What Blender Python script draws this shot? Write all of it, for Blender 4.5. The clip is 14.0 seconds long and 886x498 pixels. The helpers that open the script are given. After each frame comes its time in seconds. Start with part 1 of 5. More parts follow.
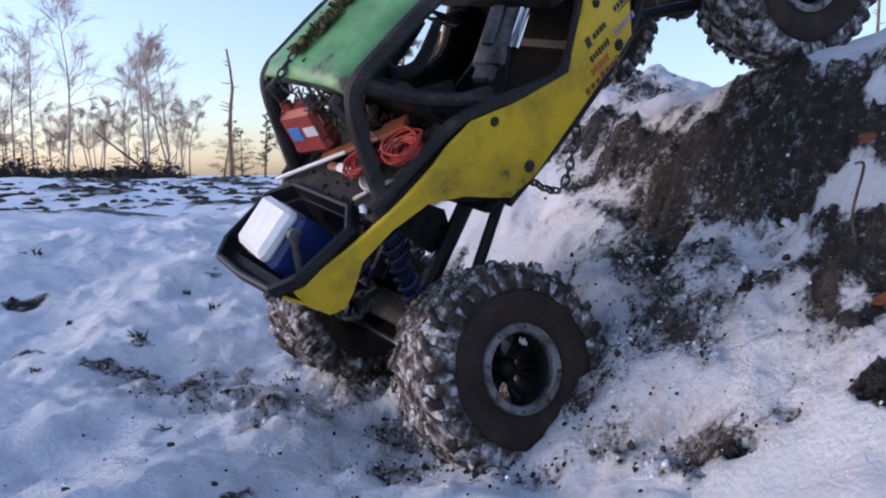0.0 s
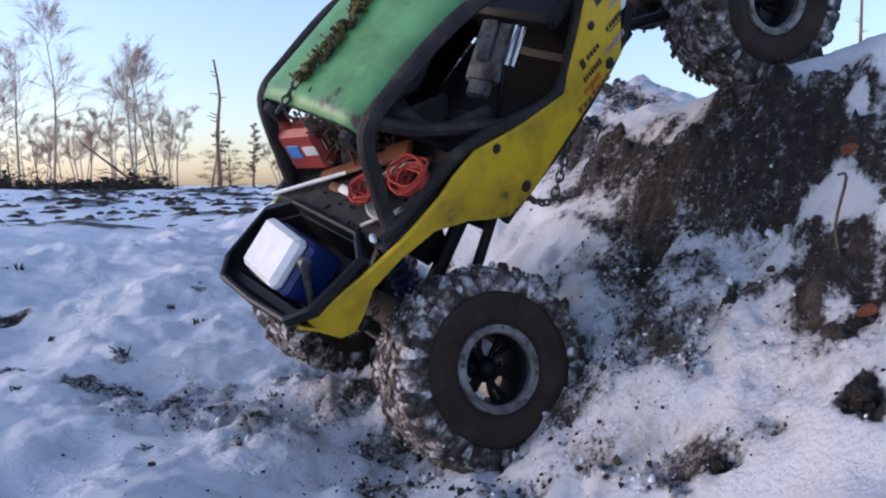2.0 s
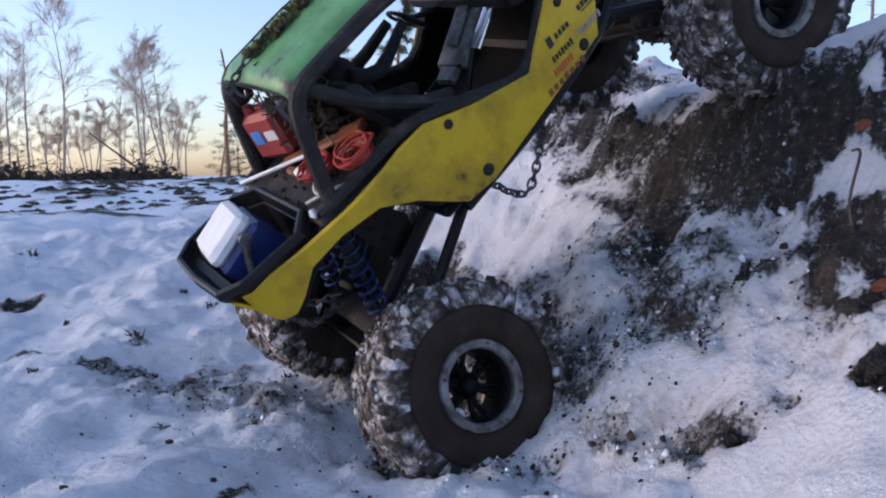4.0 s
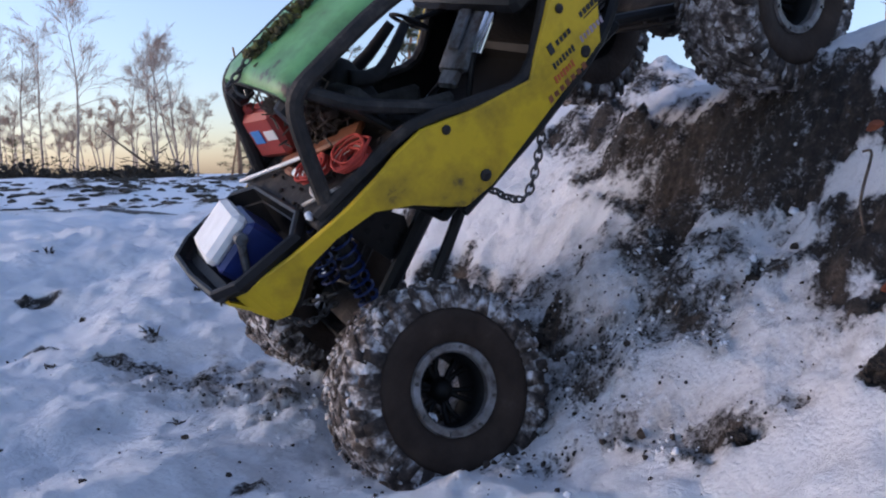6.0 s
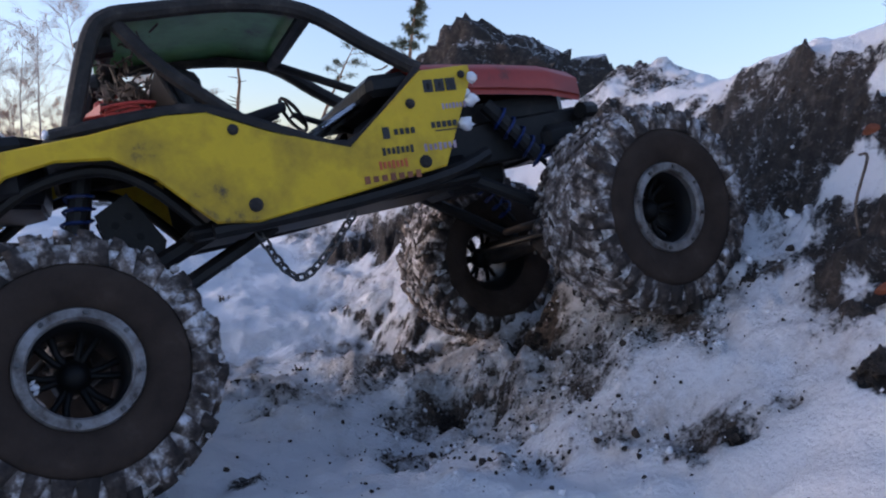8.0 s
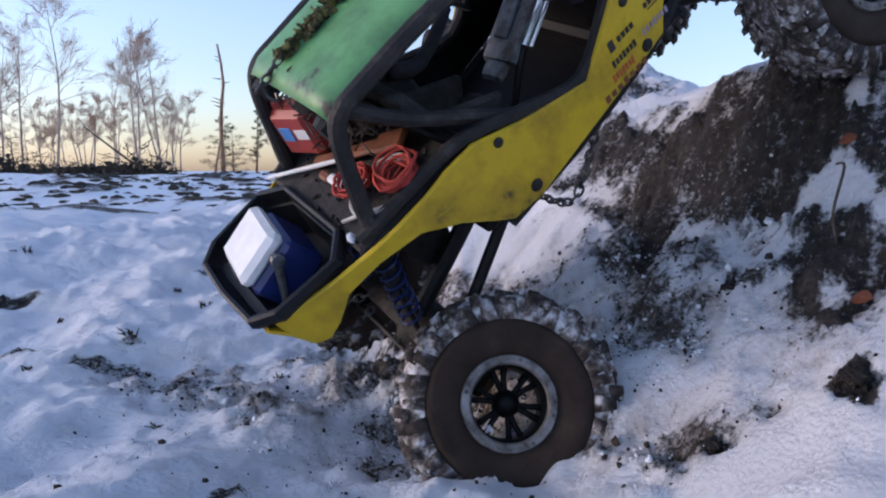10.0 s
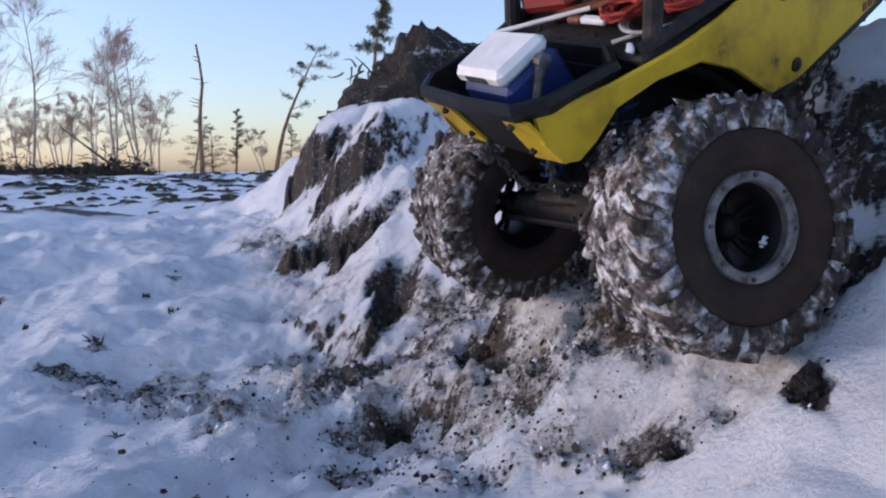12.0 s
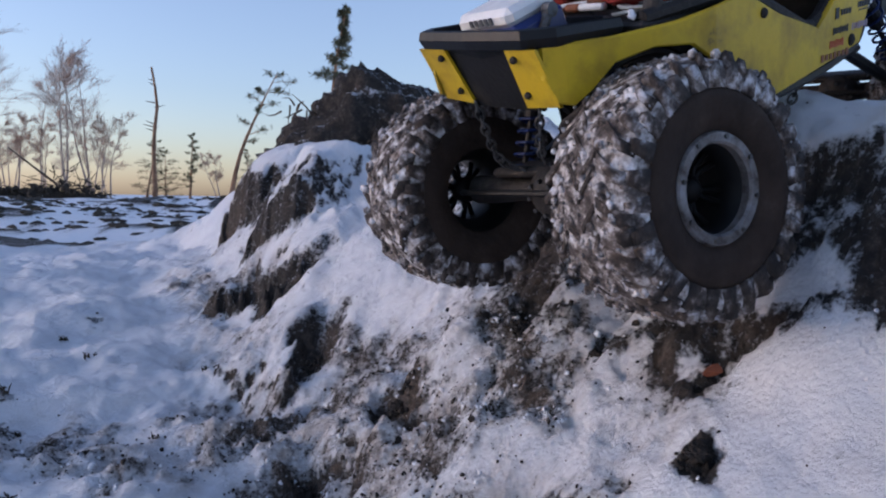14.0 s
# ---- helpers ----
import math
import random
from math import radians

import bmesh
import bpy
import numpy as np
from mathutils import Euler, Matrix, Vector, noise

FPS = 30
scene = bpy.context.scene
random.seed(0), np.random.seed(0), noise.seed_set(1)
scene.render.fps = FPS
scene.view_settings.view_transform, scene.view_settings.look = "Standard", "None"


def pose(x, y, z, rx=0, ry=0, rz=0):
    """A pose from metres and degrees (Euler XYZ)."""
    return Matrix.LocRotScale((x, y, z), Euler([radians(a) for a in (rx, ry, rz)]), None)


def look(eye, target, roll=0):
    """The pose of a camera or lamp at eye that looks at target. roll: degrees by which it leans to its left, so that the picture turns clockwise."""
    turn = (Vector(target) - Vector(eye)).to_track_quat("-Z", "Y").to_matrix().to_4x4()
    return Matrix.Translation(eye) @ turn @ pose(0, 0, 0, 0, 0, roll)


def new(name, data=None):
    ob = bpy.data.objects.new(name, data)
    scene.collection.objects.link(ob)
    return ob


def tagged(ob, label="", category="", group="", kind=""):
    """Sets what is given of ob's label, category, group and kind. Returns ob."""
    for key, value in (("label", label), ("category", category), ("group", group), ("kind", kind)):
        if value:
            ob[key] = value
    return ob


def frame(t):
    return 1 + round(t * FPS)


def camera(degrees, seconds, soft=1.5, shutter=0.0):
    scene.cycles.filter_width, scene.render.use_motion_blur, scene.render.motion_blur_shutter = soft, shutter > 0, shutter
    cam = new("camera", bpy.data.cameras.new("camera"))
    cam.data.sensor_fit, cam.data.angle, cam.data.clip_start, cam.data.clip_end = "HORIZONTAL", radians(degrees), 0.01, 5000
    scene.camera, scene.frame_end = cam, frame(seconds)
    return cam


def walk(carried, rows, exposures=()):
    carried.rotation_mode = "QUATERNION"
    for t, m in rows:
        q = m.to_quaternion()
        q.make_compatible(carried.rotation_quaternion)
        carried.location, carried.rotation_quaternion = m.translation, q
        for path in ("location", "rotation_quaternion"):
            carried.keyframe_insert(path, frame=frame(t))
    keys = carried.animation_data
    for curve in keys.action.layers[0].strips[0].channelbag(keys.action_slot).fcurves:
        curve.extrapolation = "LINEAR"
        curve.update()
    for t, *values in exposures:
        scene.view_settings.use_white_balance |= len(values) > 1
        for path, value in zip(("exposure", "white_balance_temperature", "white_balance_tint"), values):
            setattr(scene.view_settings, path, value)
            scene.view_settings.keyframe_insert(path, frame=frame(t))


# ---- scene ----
cam = camera(59.0, 14.0, soft=2.1)
PATH = [
    (0, -0, 0, 0.171, 84.6, -0, -0),
    (0.5, 0.0002, 0.0004, 0.1722, 84.75, 0.18, -0.21),
    (1, 0.0011, 0.0018, 0.1726, 84.78, 0.24, -0.37),
    (1.5, 0.0008, 0.0033, 0.1732, 84.96, 0.36, -0.47),
    (2, 0.0036, 0.0038, 0.1741, 85.25, 0.39, -0.83),
    (2.5, 0.0036, 0.0029, 0.1728, 85.35, 0.23, -1.13),
    (3, 0.0036, 0.0023, 0.1711, 85.06, 0.35, -1),
    (3.5, 0.0022, 0.0006, 0.1691, 84.63, 0.42, -0.63),
    (4, 0.0006, 0.0013, 0.168, 84.42, 0.76, -0.24),
    (6.5, -0.0004, -0.0058, 0.1693, 84.27, 0.5, 0.72),
    (7, -0.0002, -0.0072, 0.1695, 84.21, 0.33, 0.76),
    (9.5, 0.0008, -0.0065, 0.1721, 84.14, -0.12, -0.09),
    (10, 0.0025, -0.0063, 0.1738, 84.3, -0.02, -0.59),
    (10.5, 0.0046, -0.0065, 0.1754, 84.12, 0.05, -1.21),
    (11, 0.0068, -0.0068, 0.176, 84.1, 0.32, -1.19),
    (11.5, 0.0081, -0.006, 0.1766, 84.3, 0.38, -1.52),
    (12, 0.0149, -0.0063, 0.1781, 84.34, 0.03, -1.97),
    (12.5, 0.0231, -0.0049, 0.1823, 84.88, -0.55, -2.61),
    (13, 0.0304, -0.0054, 0.1851, 85.25, -0.87, -3.24),
    (13.5, 0.0392, -0.0044, 0.1909, 85.45, -0.81, -4.16),
    (14, 0.047, -0.0031, 0.1984, 86.42, -1.01, -5.06),
]
EXPOSURE = 1.14
walk(cam, [(t, pose(*p)) for t, *p in PATH], [(t, EXPOSURE + d, 5600, 20) for t, d in ((0, 0.15), (4, 0.1), (7, -0.05), (9.5, 0.1), (11, 0.1), (12.5, -0.15), (14, -0.3))])

# ---- light: clear winter sky with the sun just over the horizon ----
SUN_ELEVATION, SUN_ROTATION = radians(6.0), radians(268.0)
world = bpy.data.worlds.new("sky")
scene.world = world
world.use_nodes = True
wn, wl = world.node_tree.nodes, world.node_tree.links
sky = wn.new("ShaderNodeTexSky")
sky.sky_type, sky.sun_disc = "NISHITA", False
sky.sun_elevation, sky.sun_rotation = SUN_ELEVATION, SUN_ROTATION
sky.altitude, sky.air_density, sky.dust_density, sky.ozone_density = 50, 1.0, 1.0, 2.0
wn["Background"].inputs["Strength"].default_value = 0.15
pale = wn.new("ShaderNodeHueSaturation")
pale.inputs["Saturation"].default_value, pale.inputs["Value"].default_value = 0.78, 1.2
wl.new(sky.outputs[0], pale.inputs["Color"])
rosy = wn.new("ShaderNodeMix")
rosy.data_type, rosy.blend_type = "RGBA", "MULTIPLY"
rosy.inputs["Factor"].default_value, rosy.inputs["B"].default_value = 1.0, (1.0, 0.968, 1.02, 1)
wl.new(pale.outputs[0], rosy.inputs["A"])
wl.new(rosy.outputs["Result"], wn["Background"].inputs["Color"])
sun = new("sun", bpy.data.lights.new("sun", "SUN"))
sun.data.energy, sun.data.angle, sun.data.color = 0.42, radians(18), (1.0, 0.82, 0.66)
sun_way = Vector((math.sin(SUN_ROTATION) * math.cos(SUN_ELEVATION), math.cos(SUN_ROTATION) * math.cos(SUN_ELEVATION), math.sin(SUN_ELEVATION)))
sun.matrix_world = look(sun_way * 50, (0, 0, 0))


# ---- materials ----
def material(name, colours, scale=40.0, rough=0.7, metal=0.0, bump=0.0, bump_scale=None, detail=6.0, coat=0.0, spec=0.5):
    """A surface whose colour wanders over the list, at two scales, with fine relief."""
    m = bpy.data.materials.new(name)
    m.use_nodes = True
    n, l = m.node_tree.nodes, m.node_tree.links
    b = n["Principled BSDF"]
    b.inputs["Roughness"].default_value, b.inputs["Metallic"].default_value = rough, metal
    b.inputs["Coat Weight"].default_value, b.inputs["Specular IOR Level"].default_value = coat, spec
    co = n.new("ShaderNodeTexCoord")
    big = n.new("ShaderNodeTexNoise")
    big.inputs["Scale"].default_value, big.inputs["Detail"].default_value, big.inputs["Roughness"].default_value = scale, detail, 0.65
    l.new(co.outputs["Object"], big.inputs["Vector"])
    ramp = n.new("ShaderNodeValToRGB")
    l.new(big.outputs["Fac"], ramp.inputs["Fac"])
    stops = ramp.color_ramp.elements
    for i, (at, c) in enumerate(colours):
        s = stops[i] if i < 2 else stops.new(at)
        s.position, s.color = at, (*c, 1)
    l.new(ramp.outputs["Color"], b.inputs["Base Color"])
    if bump:
        fine = n.new("ShaderNodeTexNoise")
        fine.inputs["Scale"].default_value, fine.inputs["Detail"].default_value = bump_scale or scale * 6, 5.0
        l.new(co.outputs["Object"], fine.inputs["Vector"])
        bn = n.new("ShaderNodeBump")
        bn.inputs["Strength"].default_value, bn.inputs["Distance"].default_value = bump, 0.002
        l.new(fine.outputs["Fac"], bn.inputs["Height"])
        l.new(bn.outputs["Normal"], b.inputs["Normal"])
    return m


def ground_material():
    """Powdery snow over dark peaty soil; the sheet's own snow cover says where which lies."""
    m = bpy.data.materials.new("snow_and_soil")
    m.use_nodes = True
    n, l = m.node_tree.nodes, m.node_tree.links
    b = n["Principled BSDF"]
    co = n.new("ShaderNodeTexCoord")

    def noise_tex(scale, detail=6, rough=0.6):
        t = n.new("ShaderNodeTexNoise")
        t.inputs["Scale"].default_value, t.inputs["Detail"].default_value, t.inputs["Roughness"].default_value = scale, detail, rough
        l.new(co.outputs["Object"], t.inputs["Vector"])
        return t.outputs["Fac"]

    def ramp(fac, *stops):
        r = n.new("ShaderNodeValToRGB")
        for i, (at, c) in enumerate(stops):
            s = r.color_ramp.elements[i] if i < 2 else r.color_ramp.elements.new(at)
            s.position, s.color = at, (*c, 1)
        l.new(fac, r.inputs["Fac"])
        return r.outputs["Color"]

    def maths(kind, a, c):
        t = n.new("ShaderNodeMath")
        t.operation = kind
        for i, v in enumerate((a, c)):
            if isinstance(v, float):
                t.inputs[i].default_value = v
            else:
                l.new(v, t.inputs[i])
        return t.outputs[0]

    def mixed(fac, a, c):
        x = n.new("ShaderNodeMix")
        x.data_type = "RGBA"
        l.new(fac, x.inputs["Factor"])
        l.new(a, x.inputs["A"])
        l.new(c, x.inputs["B"])
        return x.outputs["Result"]

    cover, dirt = n.new("ShaderNodeAttribute"), n.new("ShaderNodeAttribute")
    cover.attribute_name, dirt.attribute_name = "snow_cover", "dirt"
    peat = ramp(noise_tex(120, 12, 0.8), (0.38, (0.004, 0.0035, 0.003)), (0.48, (0.014, 0.011, 0.009)), (0.57, (0.048, 0.036, 0.028)), (0.67, (0.16, 0.135, 0.115)))
    loam = ramp(noise_tex(160, 12, 0.8), (0.36, (0.010, 0.008, 0.006)), (0.5, (0.06, 0.043, 0.030)), (0.62, (0.15, 0.112, 0.083)), (0.72, (0.28, 0.23, 0.19)))
    clean = ramp(noise_tex(9, 5), (0.3, (0.80, 0.82, 0.86)), (0.7, (0.88, 0.89, 0.91)))
    grubby = ramp(noise_tex(45, 9, 0.75), (0.33, (0.30, 0.26, 0.23)), (0.46, (0.58, 0.54, 0.51)), (0.58, (0.83, 0.82, 0.83)))
    soil = mixed(dirt.outputs["Fac"], peat, loam)
    snow = mixed(dirt.outputs["Fac"], clean, grubby)
    crumbs = maths("MULTIPLY", maths("SUBTRACT", noise_tex(190, 10, 0.8), 0.5), 2.5)
    clumps = maths("MULTIPLY", maths("SUBTRACT", noise_tex(42, 6, 0.65), 0.5), 1.0)
    total = maths("ADD", maths("ADD", cover.outputs["Fac"], crumbs), clumps)
    mask = n.new("ShaderNodeMapRange")
    mask.inputs["From Min"].default_value, mask.inputs["From Max"].default_value = 0.33, 0.66
    l.new(total, mask.inputs["Value"])
    l.new(mixed(mask.outputs[0], soil, snow), b.inputs["Base Color"])
    b.inputs["Roughness"].default_value = 0.75
    b.inputs["Subsurface Weight"].default_value = 0.0
    bn = n.new("ShaderNodeBump")
    bn.inputs["Strength"].default_value, bn.inputs["Distance"].default_value = 0.8, 0.007
    l.new(maths("ADD", noise_tex(240, 6, 0.7), maths("MULTIPLY", mask.outputs[0], 0.8)), bn.inputs["Height"])
    l.new(bn.outputs["Normal"], b.inputs["Normal"])
    return m


MUD = (0.045, 0.034, 0.027)
M_GROUND = ground_material()
M_YELLOW = material("scuffed_yellow", [(0.29, MUD), (0.36, (0.36, 0.24, 0.012)), (0.55, (0.58, 0.40, 0.008)), (0.75, (0.48, 0.32, 0.012))], 22, 0.5, bump=0.12, spec=0.35)
M_GREEN = material("scuffed_green", [(0.345, MUD), (0.40, (0.09, 0.22, 0.08)), (0.55, (0.13, 0.33, 0.12)), (0.75, (0.15, 0.36, 0.15))], 26, 0.45, bump=0.15)
M_RED = material("faded_red", [(0.3, MUD), (0.42, (0.28, 0.035, 0.025)), (0.7, (0.36, 0.05, 0.035))], 30, 0.5, bump=0.1)
M_BLACK = material("dusty_black", [(0.35, (0.006, 0.006, 0.0065)), (0.6, (0.012, 0.0115, 0.011)), (0.78, (0.04, 0.034, 0.028))], 45, 0.5, bump=0.2, spec=0.25)
M_TUBE = material("muddy_tube", [(0.32, (0.009, 0.0085, 0.0085)), (0.55, (0.024, 0.021, 0.019)), (0.74, (0.075, 0.062, 0.052))], 60, 0.65, bump=0.4, spec=0.3)
M_TUB = material("black_tub", [(0.35, (0.004, 0.0045, 0.006)), (0.7, (0.008, 0.009, 0.011)), (0.8, (0.04, 0.036, 0.032))], 50, 0.45, bump=0.15, spec=0.3)
M_BLUE = material("blue_plastic", [(0.35, (0.012, 0.022, 0.10)), (0.7, (0.02, 0.035, 0.17))], 40, 0.35)
M_WHITE = material("white_plastic", [(0.25, (0.62, 0.62, 0.60)), (0.6, (0.80, 0.80, 0.79))], 50, 0.45, bump=0.05)
M_SNOW = material("packed_snow", [(0.3, (0.72, 0.73, 0.76)), (0.7, (0.86, 0.87, 0.90))], 120, 0.8, bump=0.6, bump_scale=500)
M_TYRE = material("snowy_tread", [(0.38, (0.040, 0.031, 0.026)), (0.48, (0.13, 0.11, 0.10)), (0.55, (0.40, 0.38, 0.37)), (0.65, (0.74, 0.74, 0.76))], 100, 0.85, bump=0.9, bump_scale=260, detail=10)
M_LUG = material("tread_lug", [(0.40, (0.018, 0.013, 0.010)), (0.50, (0.050, 0.037, 0.030)), (0.57, (0.19, 0.165, 0.15)), (0.66, (0.60, 0.59, 0.61))], 85, 0.85, bump=0.7, bump_scale=300, detail=10)
M_WALL = material("muddy_sidewall", [(0.3, (0.022, 0.015, 0.0115)), (0.6, (0.040, 0.028, 0.021)), (0.8, (0.075, 0.055, 0.044))], 45, 0.9, bump=0.35, spec=0.25)
M_RING = material("dull_aluminium", [(0.34, MUD), (0.47, (0.16, 0.15, 0.145)), (0.7, (0.30, 0.30, 0.31))], 70, 0.5, metal=0.35, bump=0.2)
M_RIM = material("black_rim", [(0.35, (0.003, 0.0034, 0.004)), (0.7, (0.008, 0.008, 0.008))], 40, 0.55, spec=0.2)
M_GREY = material("grey_plate", [(0.40, MUD), (0.48, (0.09, 0.095, 0.10)), (0.7, (0.19, 0.20, 0.215))], 70, 0.5, metal=0.2, bump=0.2)
M_SEAT = material("dusty_seat_cloth", [(0.35, (0.02, 0.019, 0.018)), (0.7, (0.06, 0.057, 0.054))], 60, 0.9, bump=0.5, spec=0.2)
M_CHROME = material("chrome", [(0.3, (0.5, 0.5, 0.5)), (0.7, (0.7, 0.7, 0.7))], 30, 0.2, metal=1.0)
M_STEEL = material("dull_steel", [(0.35, (0.05, 0.048, 0.045)), (0.7, (0.16, 0.155, 0.15))], 80, 0.45, metal=0.8)
M_DOLL = material("dark_cloth", [(0.35, (0.010, 0.010, 0.012)), (0.7, (0.024, 0.024, 0.027))], 60, 0.9, bump=0.3)
M_ROPE_RED = material("red_rope", [(0.35, (0.30, 0.028, 0.018)), (0.7, (0.48, 0.055, 0.035))], 150, 0.8, bump=0.6)
M_ROPE_WHITE = material("pale_rope", [(0.35, (0.38, 0.36, 0.33)), (0.7, (0.62, 0.60, 0.56))], 150, 0.8, bump=0.6)
M_LEATHER = material("brown_leather", [(0.35, (0.13, 0.042, 0.016)), (0.7, (0.25, 0.085, 0.03))], 60, 0.6, bump=0.3)
M_SPRING = material("blue_spring", [(0.35, (0.006, 0.014, 0.06)), (0.7, (0.014, 0.034, 0.15))], 50, 0.4, spec=0.3)
M_LABEL_BLUE = material("blue_label", [(0.3, (0.05, 0.18, 0.45)), (0.7, (0.08, 0.26, 0.60))], 60, 0.4)
M_INK = material("black_ink", [(0.3, (0.012, 0.012, 0.012)), (0.7, (0.022, 0.021, 0.02))], 80, 0.6)
M_INK_RED = material("red_ink", [(0.3, (0.40, 0.07, 0.02)), (0.7, (0.5, 0.12, 0.03))], 80, 0.6)
M_INK_VIOLET = material("violet_ink", [(0.3, (0.20, 0.13, 0.17)), (0.7, (0.42, 0.36, 0.42))], 80, 0.6)
M_INK_WHITE = material("white_ink", [(0.3, (0.6, 0.6, 0.58)), (0.7, (0.7, 0.7, 0.68))], 80, 0.6)
M_CAMO = material("camouflage_scrim", [(0.38, (0.018, 0.016, 0.010)), (0.5, (0.07, 0.06, 0.02)), (0.6, (0.22, 0.19, 0.045)), (0.7, (0.05, 0.07, 0.02))], 140, 0.9, bump=0.5)
M_SOIL = material("peaty_soil", [(0.36, (0.006, 0.005, 0.0045)), (0.52, (0.018, 0.014, 0.011)), (0.62, (0.045, 0.034, 0.027)), (0.74, (0.12, 0.10, 0.085))], 120, 0.95, bump=1.0, bump_scale=260, detail=10)
M_CLOD = material("soil_crumb", [(0.35, (0.016, 0.013, 0.011)), (0.7, (0.06, 0.046, 0.036))], 200, 0.95)
M_ROOT = material("dead_root", [(0.35, (0.05, 0.036, 0.026)), (0.7, (0.17, 0.13, 0.10))], 120, 0.9, bump=0.5)
M_LEAF = material("rust_leaf", [(0.35, (0.16, 0.045, 0.02)), (0.7, (0.28, 0.085, 0.035))], 100, 0.8)
# bark and twigs lightened: low sun and distance haze are put into their colour
M_BARK = material("birch_bark", [(0.35, (0.26, 0.18, 0.14)), (0.7, (0.48, 0.38, 0.31))], 3, 0.9)
M_TWIG = material("birch_twigs", [(0.35, (0.36, 0.24, 0.18)), (0.7, (0.50, 0.36, 0.28))], 2, 0.9)
M_RUSSET = material("russet_leaves", [(0.35, (0.36, 0.18, 0.09)), (0.7, (0.52, 0.30, 0.17))], 2, 0.9)
# needles paler and browner, with the low sun put into their colour
M_PINE = material("pine_needles", [(0.35, (0.06, 0.06, 0.028)), (0.7, (0.13, 0.12, 0.055))], 2, 0.9)
M_PINE_BARK = material("pine_bark", [(0.35, (0.15, 0.085, 0.05)), (0.7, (0.33, 0.19, 0.11))], 3, 0.9)
M_HEATHER = material("dark_heather", [(0.35, (0.020, 0.018, 0.014)), (0.7, (0.065, 0.052, 0.036))], 6, 0.95)


# ---- mesh tools ----
class Build:
    """Gathers vertices and faces of one mesh."""

    def __init__(self):
        self.v, self.f, self.k = [], [], []

    def add(self, verts, faces, slot=0):
        o = len(self.v)
        self.v += [tuple(p) for p in verts]
        self.f += [tuple(o + i for i in q) for q in faces]
        self.k += [slot] * len(faces)
        return self

    def box(self, c, s, r=0.0, turn=None, slot=0):
        """A box of size s round c with its edges cut by r."""
        r = max(min(r, min(s) * 0.49), min(s) * 0.02)
        pts, ids = [], {}
        for ax in range(3):
            for i in range(8):
                sg = [1 if i >> k & 1 else -1 for k in range(3)]
                p = [sg[k] * (s[k] / 2 - (0 if k == ax else r)) for k in range(3)]
                ids[ax, i] = len(pts)
                pts.append(p)
        faces = []
        for ax in range(3):
            a, b = (ax + 1) % 3, (ax + 2) % 3
            for side in (0, 1):
                loop = [(side << ax) | (p << a) | (q << b) for p, q in ((0, 0), (1, 0), (1, 1), (0, 1))]
                q = [ids[ax, i] for i in loop]
                faces.append(q if side else q[::-1])
            for p in (0, 1):
                for q in (0, 1):
                    i0 = (p << a) | (q << b)
                    i1 = i0 | (1 << ax)
                    quad = [ids[a, i0], ids[a, i1], ids[b, i1], ids[b, i0]]
                    faces.append(quad if p ^ q else quad[::-1])
        for i in range(8):
            tri = [ids[0, i], ids[1, i], ids[2, i]]
            faces.append(tri if bin(i).count("1") % 2 else tri[::-1])
        m = turn or Matrix()
        self.add([Vector(c) + (m @ Vector(p)) for p in pts], faces, slot)
        return self

    def tube(self, pts, r, n=8, closed=False, smooth=0, slot=0):
        """A round bar along pts; r is one radius or one for each point."""
        pts = [Vector(p) for p in pts]
        rad = list(r) if isinstance(r, (list, tuple)) else [r] * len(pts)
        if smooth:
            pts, rad = spline(pts, rad, smooth, closed)
        m, rows = len(pts), []
        up = Vector((0.13, 0.31, 0.94))
        for i, p in enumerate(pts):
            a, b = (pts[i - 1], pts[(i + 1) % m]) if closed else (pts[max(i - 1, 0)], pts[min(i + 1, m - 1)])
            t = (b - a).normalized()
            u = up - t * up.dot(t)
            u = u.normalized() if u.length > 1e-4 else t.orthogonal().normalized()
            up = u
            w = t.cross(u)
            rows.append([p + (u * math.cos(6.28318 * j / n) + w * math.sin(6.28318 * j / n)) * rad[i] for j in range(n)])
        verts = [q for row in rows for q in row]
        faces = []
        for i in range(m if closed else m - 1):
            for j in range(n):
                a, b = i * n + j, i * n + (j + 1) % n
                c, d = ((i + 1) % m) * n + (j + 1) % n, ((i + 1) % m) * n + j
                faces.append((a, b, c, d))
        if not closed:
            faces += [tuple(range(n))[::-1], tuple((m - 1) * n + j for j in range(n))]
        return self.add(verts, faces, slot)

    def turned(self, profile, n=48, slot=0):
        """Turns (radius, y) pairs round the y axis."""
        m = len(profile)
        verts = [(r * math.cos(6.28318 * i / n), y, r * math.sin(6.28318 * i / n)) for i in range(n) for r, y in profile]
        faces = [(i * m + j, i * m + j + 1, ((i + 1) % n) * m + j + 1, ((i + 1) % n) * m + j) for i in range(n) for j in range(m - 1)]
        return self.add(verts, faces, slot)

    def lump(self, c, s, rng, rough=0.25, n=2, slot=0, flat=False):
        """An uneven clod."""
        verts, faces = CLOD[n]
        k = [1 + rng.uniform(-rough, rough) for _ in verts]
        e = Euler((0 if flat else rng.uniform(0, 6), 0 if flat else rng.uniform(0, 6), rng.uniform(0, 6))).to_matrix()
        return self.add([Vector(c) + e @ Vector((p[0] * s[0] * q, p[1] * s[1] * q, p[2] * s[2] * q)) for p, q in zip(verts, k)], faces, slot)

